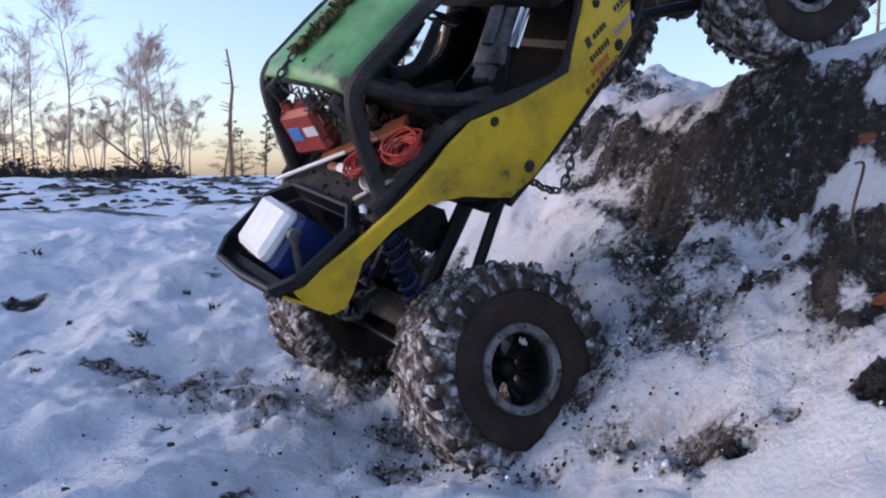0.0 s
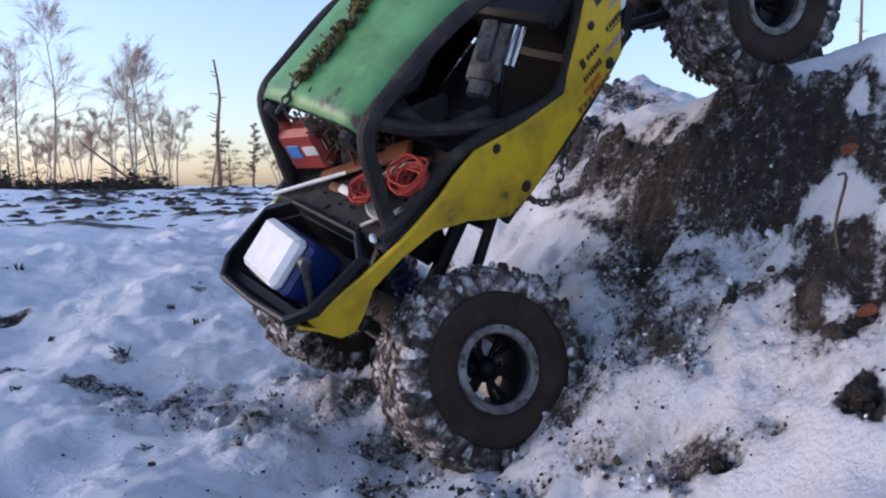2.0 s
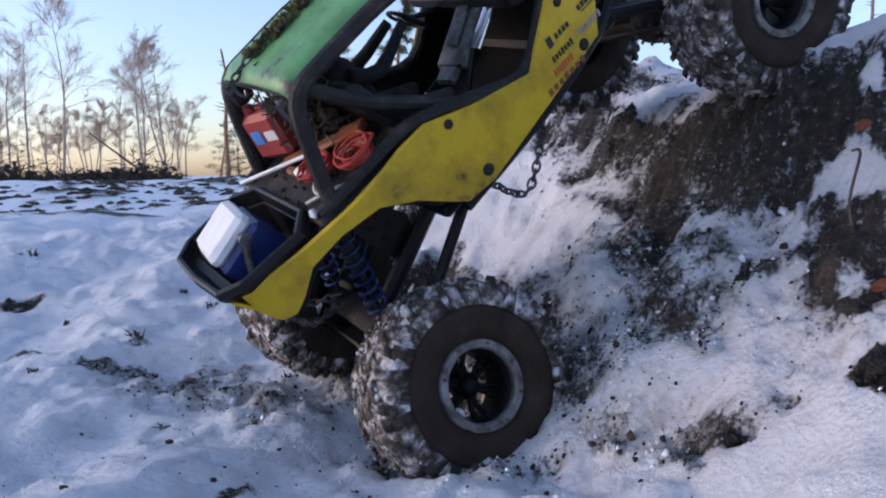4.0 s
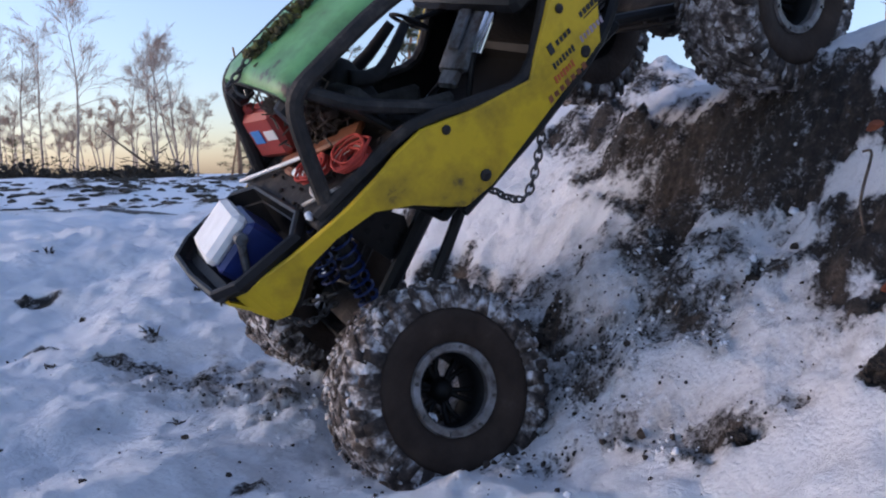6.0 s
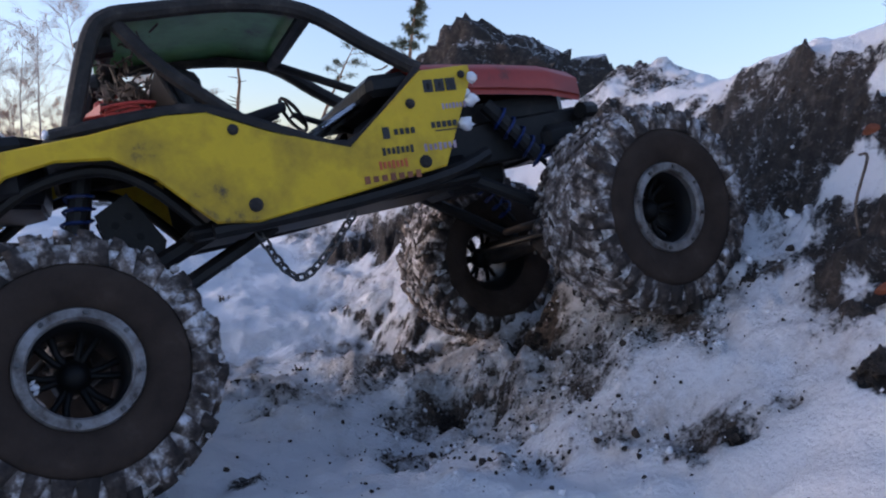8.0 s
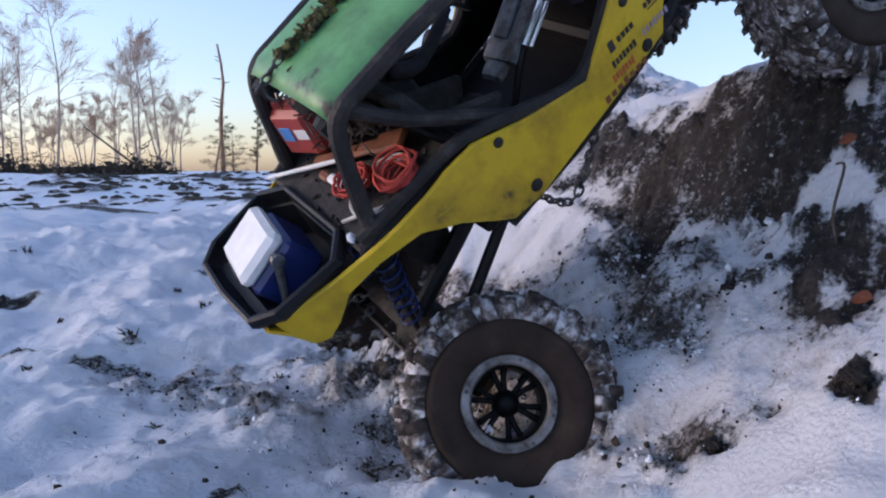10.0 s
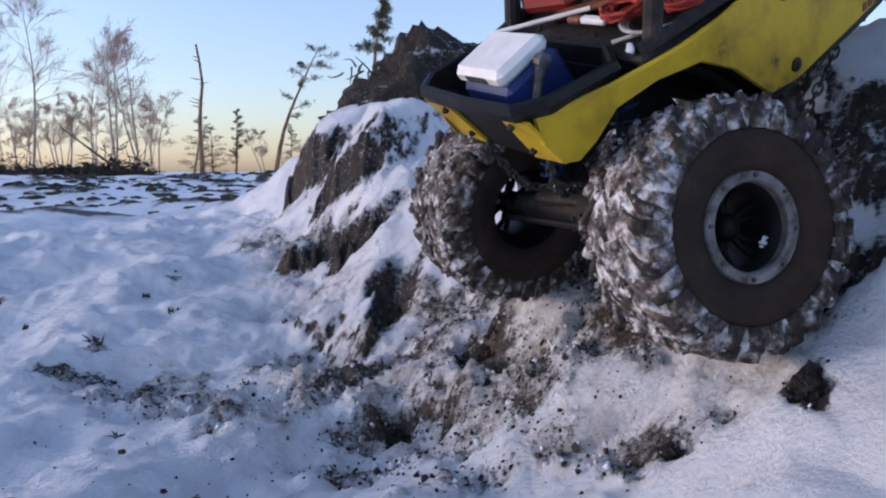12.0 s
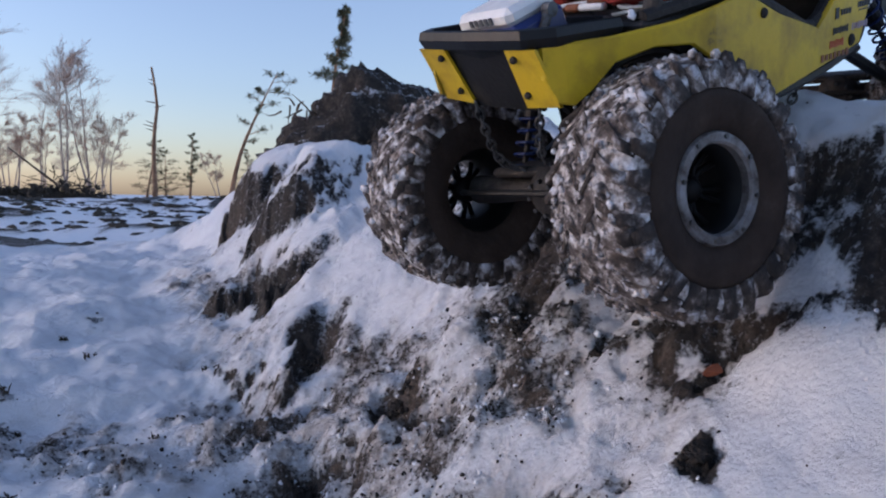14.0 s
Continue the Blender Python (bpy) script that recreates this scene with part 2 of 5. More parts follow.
    def mesh(self, name, mats, soft=False):
        me = bpy.data.meshes.new(name)
        me.from_pydata(self.v, [], self.f)
        for m in mats:
            me.materials.append(m)
        if len(mats) > 1:
            me.polygons.foreach_set("material_index", self.k)
        if soft:
            me.polygons.foreach_set("use_smooth", [True] * len(self.f))
        me.update()
        return me


def spline(pts, rad, k, closed=False):
    """Points between pts on a smooth curve through them."""
    out, ro, m = [], [], len(pts)
    for i in range(m if closed else m - 1):
        g = (lambda j: pts[j % m]) if closed else (lambda j: pts[min(max(j, 0), m - 1)])
        p0, p1, p2, p3 = g(i - 1), g(i), g(i + 1), g(i + 2)
        for j in range(k):
            t = j / k
            out.append(0.5 * (2 * p1 + (p2 - p0) * t + (2 * p0 - 5 * p1 + 4 * p2 - p3) * t * t + (3 * p1 - p0 - 3 * p2 + p3) * t ** 3))
            ro.append(rad[i] * (1 - t) + rad[(i + 1) % m] * t)
    if not closed:
        out.append(pts[-1]), ro.append(rad[-1])
    return out, ro


def clod_shapes():
    out = {}
    for n in (1, 2, 3):
        bm = bmesh.new()
        bmesh.ops.create_icosphere(bm, subdivisions=n, radius=1)
        out[n] = ([tuple(v.co) for v in bm.verts], [tuple(v.index for v in f.verts) for f in bm.faces])
        bm.free()
    return out


CLOD = clod_shapes()


def part(name, build, mats, parent=None, label="", soft=False):
    """Links a Build as one mesh object under a thing or a part."""
    mats = mats if isinstance(mats, (list, tuple)) else [mats]
    ob = new(name, build.mesh(name, mats, soft))
    ob.parent = parent
    return tagged(ob, label)


def fix_normals(ob):
    bm = bmesh.new()
    bm.from_mesh(ob.data)
    bmesh.ops.recalc_face_normals(bm, faces=bm.faces)
    bm.to_mesh(ob.data)
    bm.free()
    return ob


def lattice_noise(x, y, scale, seed, octaves=4, gain=0.5):
    """Smooth wandering values about 0 for arrays x, y; scale is the size of the largest bumps."""
    out, amp = np.zeros_like(x), 1.0
    for o in range(octaves):
        rs = np.random.RandomState(seed + o * 17)
        table = rs.uniform(-1, 1, (64, 64))
        u, v = x / scale + 13.7 * o, y / scale + 7.3 * o
        i, j = np.floor(u).astype(int), np.floor(v).astype(int)
        fu, fv = u - i, v - j
        fu, fv = fu * fu * (3 - 2 * fu), fv * fv * (3 - 2 * fv)
        a, b = table[i % 64, j % 64], table[(i + 1) % 64, j % 64]
        c, d = table[i % 64, (j + 1) % 64], table[(i + 1) % 64, (j + 1) % 64]
        out += amp * ((a * (1 - fu) + b * fu) * (1 - fv) + (c * (1 - fu) + d * fu) * fv)
        amp *= gain
        scale /= 2.1
    return out


def rise(a, b, x):
    t = np.clip((x - a) / (b - a), 0, 1)
    return t * t * (3 - 2 * t)


# ---- the ground: a snowy heath with an earth bank ----
BANK = 0.9


def slope_step(x, y, a, b, height, reach, edge=0.012):
    """A small terrace: the ground drops sharply along the line a-b, towards its left."""
    ax, ay, bx, by = *a, *b
    lx, ly = bx - ax, by - ay
    n = math.hypot(lx, ly)
    along = ((x - ax) * lx + (y - ay) * ly) / n
    off = ((x - ax) * ly - (y - ay) * lx) / n
    off = off + 0.026 * lattice_noise(x, y, 0.11, 90, 2) + 0.024 * lattice_noise(x, y, 0.04, 91, 4, 0.6)
    ends = rise(-0.03, 0.03, along) * (1 - rise(n - 0.03, n + 0.03, along))
    return height * ends * rise(-edge, edge, off) * (1 - rise(reach * 0.3, reach, off)), ends * np.exp(-((off + 0.004) / (edge * 1.5)) ** 2)


def spot(x, y, c, r, turn=0.0):
    """1 in the middle of an oval patch, 0 outside."""
    ca, sa = math.cos(turn), math.sin(turn)
    u, v = ((x - c[0]) * ca + (y - c[1]) * sa) / r[0], (-(x - c[0]) * sa + (y - c[1]) * ca) / r[1]
    return np.exp(-(u * u + v * v))


TERRACES = [((-0.035, 1.085), (-0.135, 1.185), 0.066, 0.20), ((-0.135, 1.27), (-0.195, 1.44), 0.078, 0.25), ((-0.165, 1.48), (-0.215, 1.66), 0.060, 0.25),
            ((0.0, 1.0), (-0.17, 1.10), 0.030, 0.12), ((0.012, 0.885), (-0.05, 0.80), 0.024, 0.10)]

# patches on the ground: x, y, half length, half width, turn, strength
ROCK = [(0.235, 0.734, 0.142, 0.037, 1.95, 1), (0.176, 0.889, 0.122, 0.036, 1.72, 0.95), (0.257, 0.654, 0.063, 0.024, 2.01, 1), (0.185, 0.957, 0.073, 0.032, 1.75, 0.95), (0.25, 1.0, 0.085, 0.055, 1.5, 0.85), (0.292, 0.645, 0.045, 0.014, 1.86, 1), (0.163, 0.667, 0.077, 0.022, 1.6, 0.7), (0.197, 0.686, 0.06, 0.03, 1.78, 0.85), (0.154, 0.944, 0.104, 0.028, 1.73, 0.9), (0.16, 0.87, 0.059, 0.021, 1.94, 0.8)]
# bare bank soil; some ovals put the rock's shadow into the soil colour
CUT_AND_SHADOW = [(0.271, 0.514, 0.048, 0.022, 1.28, 1), (0.303, 0.599, 0.034, 0.012, 1.98, 1), (0.316, 0.619, 0.026, 0.012, 2.09, 0.9), (0.276, 0.578, 0.023, 0.010, 1.15, 0.9), (0.297, 0.495, 0.066, 0.013, 2.21, 0.9),
       (0.356, 0.482, 0.054, 0.024, 1.6, 1), (0.264, 0.504, 0.028, 0.019, 1.25, 0.65), (0.298, 0.606, 0.026, 0.011, 1.75, 1), (0.311, 0.57, 0.013, 0.011, 2.03, 0.95), (0.285, 0.613, 0.021, 0.011, 1.44, 1), (0.278, 0.552, 0.037, 0.013, 1.46, 0.9), (0.347, 0.459, 0.029, 0.011, 1.81, 1), (0.36, 0.456, 0.023, 0.011, 1.28, 1)]
SPOTS = [(0.229, 0.557, 0.019, 0.01, 1.84, 0.75), (0.239, 0.424, 0.022, 0.012, 1.09, 1), (0.165, 0.439, 0.018, 0.010, 2.56, 0.7), (-0.313, 0.765, 0.044, 0.020, 0.2, 0.6), (-0.417, 0.795, 0.03, 0.011, 0.2, 0.65),
         (-0.54, 0.995, 0.027, 0.01, 0.4, 0.8), (-0.319, 0.815, 0.012, 0.008, 0.1, 0.6), (-0.158, 0.65, 0.035, 0.014, 0.94, 0.85), (-0.125, 0.459, 0.015, 0.010, 0.9, 0.7), (-0.311, 1.058, 0.012, 0.008, 0.3, 0.5)]
# scraped soil; the crease ovals carry their shade as soil colour
DUG_AND_SHADE = [(0.077, 0.665, 0.035, 0.018, 1.86, 0.85), (0.097, 0.561, 0.05, 0.02, 1.64, 0.55), (-0.002, 0.636, 0.021, 0.014, 2.7, 0.8), (0.109, 0.608, 0.05, 0.015, 1.55, 0.55),
       (-0.006, 0.846, 0.05, 0.014, 1.0, 0.8), (0.187, 0.764, 0.134, 0.018, 2.01, 0.65)]
CHURN = [(0.056, 0.636, 0.155, 0.105, 2.38, 0.55), (-0.078, 0.725, 0.112, 0.074, 1.43, 0.5), (-0.195, 0.705, 0.103, 0.06, 2.8, 0.42), (0.185, 0.544, 0.077, 0.035, 2.29, 0.5), (0.131, 0.485, 0.077, 0.028, 2.48, 0.4),
         (0.12, 0.766, 0.116, 0.034, 1.8, 0.3), (0.053, 0.774, 0.114, 0.034, 2.33, 0.45), (-0.17, 1.15, 0.10, 0.035, 2.3, 0.45), (-0.10, 0.95, 0.10, 0.05, 2.2, 0.3), (-0.22, 1.40, 0.10, 0.03, 2.0, 0.4)]
DRIFT = [(0.299, 0.563, 0.027, 0.009, 1.97, 1), (0.322, 0.590, 0.012, 0.007, 1.73, 1), (0.355, 0.67, 0.03, 0.02, 1.28, 1), (0.300, 1.00, 0.05, 0.04, 1.66, 0.55), (0.235, 0.877, 0.077, 0.021, 1.47, 0.7),
         (0.075, 0.895, 0.071, 0.033, 2.34, 0.8), (0.163, 0.819, 0.053, 0.017, 2.24, 0.8), (0.211, 0.508, 0.04, 0.027, 1.74, 0.9), (0.045, 1.014, 0.117, 0.055, 1.54, 0.5), (0.101, 0.832, 0.074, 0.023, 2.22, 0.7),
         (0.121, 0.654, 0.045, 0.02, 1.66, 0.6), (0.334, 0.48, 0.026, 0.010, 1.8, 0.9), (0.264, 0.498, 0.009, 0.008, 1.69, 0.6)]


def blots(x, y, rows, seed, ragged=0.45, soft=0.35):
    """Ragged patches: their strength inside, 0 outside."""
    out = np.zeros_like(x)
    wander = ragged * lattice_noise(x, y, 0.035, seed, 4, 0.6)
    for cx, cy, a, b, turn, strength in rows:
        ca, sa = math.cos(turn), math.sin(turn)
        r = np.hypot(((x - cx) * ca + (y - cy) * sa) / a, (-(x - cx) * sa + (y - cy) * ca) / b)
        out = np.maximum(out, strength * (1 - rise(1 - soft, 1 + soft, r + wander)))
    return out


def ground_shape(wx, wy):
    """Height and snow cover of the ground at the arrays wx, wy."""
    x, y = wx / BANK, wy / BANK
    warp = lattice_noise(x, y, 0.16, 5, 3)
    u = (x - 0.10) * 0.915 + (y - 0.42) * 0.404 + 0.016 * warp - 0.10 * rise(1.15, 1.7, y)
    near = np.interp(u, [-0.1, 0.0, 0.06, 0.12, 0.20, 0.235, 0.262, 0.29, 0.36, 0.7, 3.0, 8.0], [0, 0.006, 0.045, 0.078, 0.128, 0.157, 0.215, 0.262, 0.292, 0.305, 0.27, 0.0])
    back = np.interp(u, [-0.1, -0.04, 0.04, 0.10, 0.13, 0.17, 0.25, 0.32, 0.7, 3.0, 8.0], [0, 0.0, 0.022, 0.080, 0.110, 0.150, 0.185, 0.200, 0.22, 0.20, 0.0])
    k = rise(0.72, 1.05, y)
    behind = 1 - rise(1.9, 2.5, y)
    bank = (near * (1 - k) + back * k) * behind * rise(-1.5, -0.2, y)
    crest = 0.085 * rise(0.74, 1.35, y) * (1 - rise(1.8, 3.0, y)) - 0.06 * rise(2.4, 4.0, y)
    z = bank + crest + 0.086 * spot(x, y, (0.262, 1.04), (0.11, 0.12), 0.2)
    soil = np.zeros_like(x)
    for a, b, h, reach in TERRACES:
        dz, face = slope_step(x, y, a, b, h, reach)
        z = z + dz
        soil = np.maximum(soil, face * np.clip(0.80 + 0.7 * lattice_noise(x, y, 0.045, 93, 3), 0, 1))
    # cut bank beside the slope, with snowy ledges
    cut = rise(0.245, 0.30, x + 0.02 * warp) * rise(0.40, 0.46, y + 0.3 * (x - 0.3)) * (1 - rise(0.66, 0.80, y))
    shelf = 0.020 * spot(x, y, (0.315, 0.525), (0.055, 0.016), 0.1) + 0.016 * spot(x, y, (0.34, 0.60), (0.05, 0.014), 0.4)
    z = z + shelf + 0.012 * cut * (1 - rise(0.40, 0.5, x))
    # trodden and dug places
    z = z - 0.018 * spot(x, y, (-0.02, 0.56), (0.11, 0.07), 0.5) - 0.018 * spot(x, y, (-0.22, 0.55), (0.12, 0.08)) - 0.012 * spot(x, y, (-0.29, 0.78), (0.06, 0.04))
    z = z - 0.012 * spot(x, y, (0.075, 0.655), (0.03, 0.022)) + 0.012 * spot(x, y, (0.239, 0.424), (0.014, 0.010)) - 0.012 * spot(x, y, (-0.27, 0.61), (0.022, 0.015))
    z = z - 0.009 * spot(x, y, (0.085, 0.475), (0.05, 0.032), 0.4)
    z = z + 0.012 * spot(x, y, (0.123, 0.654), (0.032, 0.018), 1.9)
    close = 1 - rise(1.8, 3.5, np.hypot(x, y))
    z = z + (0.016 * lattice_noise(x, y, 0.17, 21, 2) + 0.008 * lattice_noise(x * 0.7, y, 0.06, 23, 2)) * close + 0.0045 * lattice_noise(x, y, 0.028, 33, 3) * close
    far = rise(1.6, 3.2, y) * (1 - rise(25, 60, y))
    tuss = lattice_noise(x * 0.55, y, 0.42, 44, 3)
    z = z + far * (0.045 * tuss + 0.10 * lattice_noise(x * 0.4, y, 2.2, 45, 2)) * (1 + 0.04 * np.clip(y, 0, 30))
    # churned soil and snow, bare earth with some shade coloured as earth, and snow lying over it
    churn = blots(x, y, CHURN, 66, 0.5, 0.6)
    dug_and_shade = blots(x, y, DUG_AND_SHADE, 67)
    drift = blots(x, y, DRIFT, 68, 0.4, 0.4)
    rock = np.maximum(blots(x, y, ROCK, 69), blots(x, y, CUT_AND_SHADOW, 70))
    z = z + np.clip(churn * 1.8, 0, 1) * close * (0.009 * lattice_noise(x, y, 0.030, 66, 4, 0.65)) - 0.005 * dug_and_shade * close
    gx, gy = ground_slope(wx, wy, z)
    steep = np.hypot(gx, gy) + 0.35 * lattice_noise(x, y, 0.09, 81, 3)
    frost = 0.45 * rise(-0.3, 0.9, lattice_noise(x, y, 0.05, 85, 4, 0.7))
    soil = np.maximum(soil, np.maximum(rock * (0.86 - frost), dug_and_shade))
    soil = np.maximum(soil, blots(x, y, SPOTS, 72))
    soil = np.maximum(soil, churn * (0.74 + 0.75 * lattice_noise(x, y, 0.05, 71, 3)))
    soil = np.maximum(soil, 0.8 * close * rise(1.35, 2.2, steep))
    soil = soil * (1 - drift)
    soil = np.maximum(soil, far * rise(0.28, 0.62, tuss + 0.4 * lattice_noise(x, y, 0.15, 47, 2)) * 0.85)
    z = z + close * np.clip(soil, 0, 1) * ((0.010 + 0.007 * rock) * lattice_noise(x, y, 0.032, 95, 5, 0.65) - 0.004)
    dirt = np.clip(1.7 * churn + 0.5 * dug_and_shade - 0.5 * drift, 0, 1)
    return z * BANK, np.clip(1 - soil, 0, 1), dirt


def ground_slope(wx, wy, z):
    if z.ndim < 2:
        return np.zeros_like(z), np.zeros_like(z)
    gy = np.gradient(z, axis=0) * BANK / np.maximum(np.gradient(wy, axis=0), 1e-6)
    gx = np.gradient(z, axis=1) * BANK / np.maximum(np.gradient(wx, axis=1), 1e-6)
    return gx, gy


def stretched(lo, hi, step, reach, grow=1.05):
    """Even steps from lo to hi, then growing ones out to reach on both sides."""
    mid = np.arange(lo, hi, step)
    out, s = [], step
    d = 0.0
    while d < reach:
        s *= grow
        d += s
        out.append(d)
    out = np.array(out)
    return np.concatenate([lo - out[::-1], mid, mid[-1] + out])


def build_ground():
    xs, ys = stretched(-0.62, 0.55, 0.0031, 700), stretched(0.20, 1.60, 0.0031, 700)
    gx, gy = np.meshgrid(xs, ys)
    z, snow, dirt = ground_shape(gx, gy)
    nx, ny = len(xs), len(ys)
    me = bpy.data.meshes.new("ground")
    me.vertices.add(nx * ny)
    me.vertices.foreach_set("co", np.stack([gx, gy, z], -1).astype(np.float32).ravel())
    i, j = np.meshgrid(np.arange(nx - 1), np.arange(ny - 1))
    a = (j * nx + i).ravel()
    quads = np.stack([a, a + 1, a + nx + 1, a + nx], -1)
    me.loops.add(quads.size)
    me.loops.foreach_set("vertex_index", quads.ravel())
    me.polygons.add(len(quads))
    me.polygons.foreach_set("loop_start", np.arange(len(quads)) * 4)
    me.polygons.foreach_set("use_smooth", np.ones(len(quads), bool))
    me.update(calc_edges=True)
    layer = me.attributes.new("snow_cover", "FLOAT", "POINT")
    layer.data.foreach_set("value", snow.astype(np.float32).ravel())
    layer = me.attributes.new("dirt", "FLOAT", "POINT")
    layer.data.foreach_set("value", dirt.astype(np.float32).ravel())
    me.materials.append(M_GROUND)
    return tagged(new("ground", me), "snow-covered heath and earth bank with bare soil", "ground", kind="structure"), (xs, ys, z, snow)


GROUND, (GX, GY, GZ, GSNOW) = build_ground()


def ground_at(x, y):
    """Height and snow cover at one place."""
    i = int(np.clip(np.searchsorted(GX, x) - 1, 0, len(GX) - 2))
    j = int(np.clip(np.searchsorted(GY, y) - 1, 0, len(GY) - 2))
    a, b = (x - GX[i]) / (GX[i + 1] - GX[i]), (y - GY[j]) / (GY[j + 1] - GY[j])
    mixed = lambda t: (t[j, i] * (1 - a) + t[j, i + 1] * a) * (1 - b) + (t[j + 1, i] * (1 - a) + t[j + 1, i + 1] * a) * b
    return float(mixed(GZ)), float(mixed(GSNOW))


# ---- the model truck: x towards its cargo bed, y towards its right side, z up ----
truck = tagged(new("model_truck"), "muddy yellow and green radio-controlled rock crawler on big snowy tyres", "model truck")


def at(d, x):
    return float(np.interp(x, [p for p, _ in d], [q for _, q in d]))


PANEL_TOP = [(-0.157, 0.019), (-0.122, 0.019), (-0.066, -0.021), (-0.020, -0.004), (0.012, 0.012), (0.034, 0.0135), (0.075, 0.010), (0.118, 0.010), (0.158, 0.013)]
PANEL_LOW = [(-0.157, 0.010), (-0.126, -0.043), (-0.060, -0.049), (-0.003, -0.054), (0.020, -0.050), (0.030, -0.039), (0.046, -0.020), (0.066, -0.005), (0.093, -0.001), (0.118, -0.004), (0.134, -0.016), (0.144, -0.021), (0.153, -0.018), (0.158, -0.005)]
PANEL_OUT = [(-0.16, 0.072), (-0.10, 0.075), (0.05, 0.075), (0.09, 0.068), (0.15, 0.052), (0.162, 0.044)]


def side_panel(side):
    b = Build()
    xs = sorted(set([p for p, _ in PANEL_TOP + PANEL_LOW] + list(np.linspace(-0.155, 0.158, 64))))
    rows = []
    for x in xs:
        t, l = at(PANEL_TOP, x), at(PANEL_LOW, x)
        t = max(t, l + 0.001)
        o = at(PANEL_OUT, x) * side
        i = o - 0.0028 * side
        rows.append([(x, o, t - 0.001), (x, o, (t + l) / 2), (x, o, l + 0.001), (x, o - 0.0012 * side, l), (x, i, l), (x, i, (t + l) / 2), (x, i, t), (x, o - 0.0012 * side, t)])
    n = 8
    faces = [(i * n + j, i * n + (j + 1) % n, (i + 1) * n + (j + 1) % n, (i + 1) * n + j) for i in range(len(rows) - 1) for j in range(n)]
    faces += [tuple(range(n)), tuple((len(rows) - 1) * n + j for j in range(n))[::-1]]
    b.add([p for r in rows for p in r], faces)
    ob = fix_normals(part("side_panel", b, M_YELLOW, truck, "scuffed muddy yellow side panel with stickers"))
    return ob


def bolt(parent, x, y, z, r=0.0034, way=(0, 1, 0)):
    b = Build()
    w = Vector(way).normalized()
    c = Vector((x, y, z))
    b.tube([c - w * 0.001, c + w * 0.0012, c + w * 0.0022], [r, r, r * 0.6], 10)
    b.tube([c + w * 0.0018, c + w * 0.0026], [r * 0.45, r * 0.45], 6)
    return part("bolt", b, M_TUBE, parent)


near_panel, far_panel = side_panel(1), side_panel(-1)
for side, pan in ((1, near_panel), (-1, far_panel)):
    for x, z, r in ((0.0, 0.0, 0.0032), (-0.003, -0.044, 0.0042), (-0.110, -0.001, 0.0032), (-0.1115, -0.038, 0.0042), (-0.150, 0.013, 0.0026)):
        bolt(pan, x, (at(PANEL_OUT, x) - 0.0002) * side, z, r, (0, side, 0))


def sticker(x, z, w, h, turn, kind):
    """A worn decal on the right side panel; its lettering becomes bars."""
    b = Build()
    ca, sa = math.cos(turn), math.sin(turn)
    y = at(PANEL_OUT, x) + 0.0006

    def bar(u, v, bw, bh, slot=0):
        q = [(u - bw / 2, v - bh / 2), (u + bw / 2, v - bh / 2), (u + bw / 2, v + bh / 2), (u - bw / 2, v + bh / 2)]
        p = [(x - (a * ca - c * sa), z + (a * sa + c * ca)) for a, c in q]
        lo, hi = [(a, y - 0.0004, c) for a, c in p], [(a, y, c) for a, c in p]
        b.add(lo + hi, [(4, 5, 6, 7), (0, 1, 5, 4), (1, 2, 6, 5), (2, 3, 7, 6), (3, 0, 4, 7)], slot)

    if kind == "boxes":
        for i in (-1, 0, 1):
            bar(i * w / 3, 0, w / 3.6, h, 0)
            bar(i * w / 3, 0, w / 9, h * 0.55, 0)
    elif kind == "badge":
        bar(-w * 0.42, 0, h * 0.75, h * 1.2)
        for i in range(4):
            bar(-w * 0.12 + i * w * 0.17, 0, w * 0.11, h * 0.62)
    elif kind == "double":
        for i in range(5):
            bar((i - 2) * w * 0.19, h * 0.2, w * 0.14, h * 0.6)
        bar(w * 0.05, -h * 0.38, w * 0.8, h * 0.12)
    else:
        for i in range(7):
            bar((i - 3) * w * 0.14, 0, w * 0.085, h * (0.75 if i % 3 else 0.95))
    mat = {"red": M_INK_RED, "pale": M_INK_VIOLET, "mud": M_LEATHER}.get(kind, M_INK)
    return tagged(fix_normals(part("sticker", b, mat, near_panel, "worn sticker with illegible lettering")), kind="stuff")


TILT = -0.05
for x, z, w, h, kind in ((-0.133, 0.008, 0.024, 0.008, "boxes"), (-0.140, -0.006, 0.018, 0.004, "pale"), (-0.099, -0.017, 0.022, 0.006, "badge"), (-0.130, -0.018, 0.020, 0.0065, "double"),
                          (-0.095, -0.028, 0.022, 0.005, "bar"), (-0.124, -0.030, 0.024, 0.005, "pale"), (-0.090, -0.036, 0.020, 0.0055, "red"), (-0.088, -0.0435, 0.040, 0.005, "mud")):
    sticker(x, z, w, h, TILT, kind)


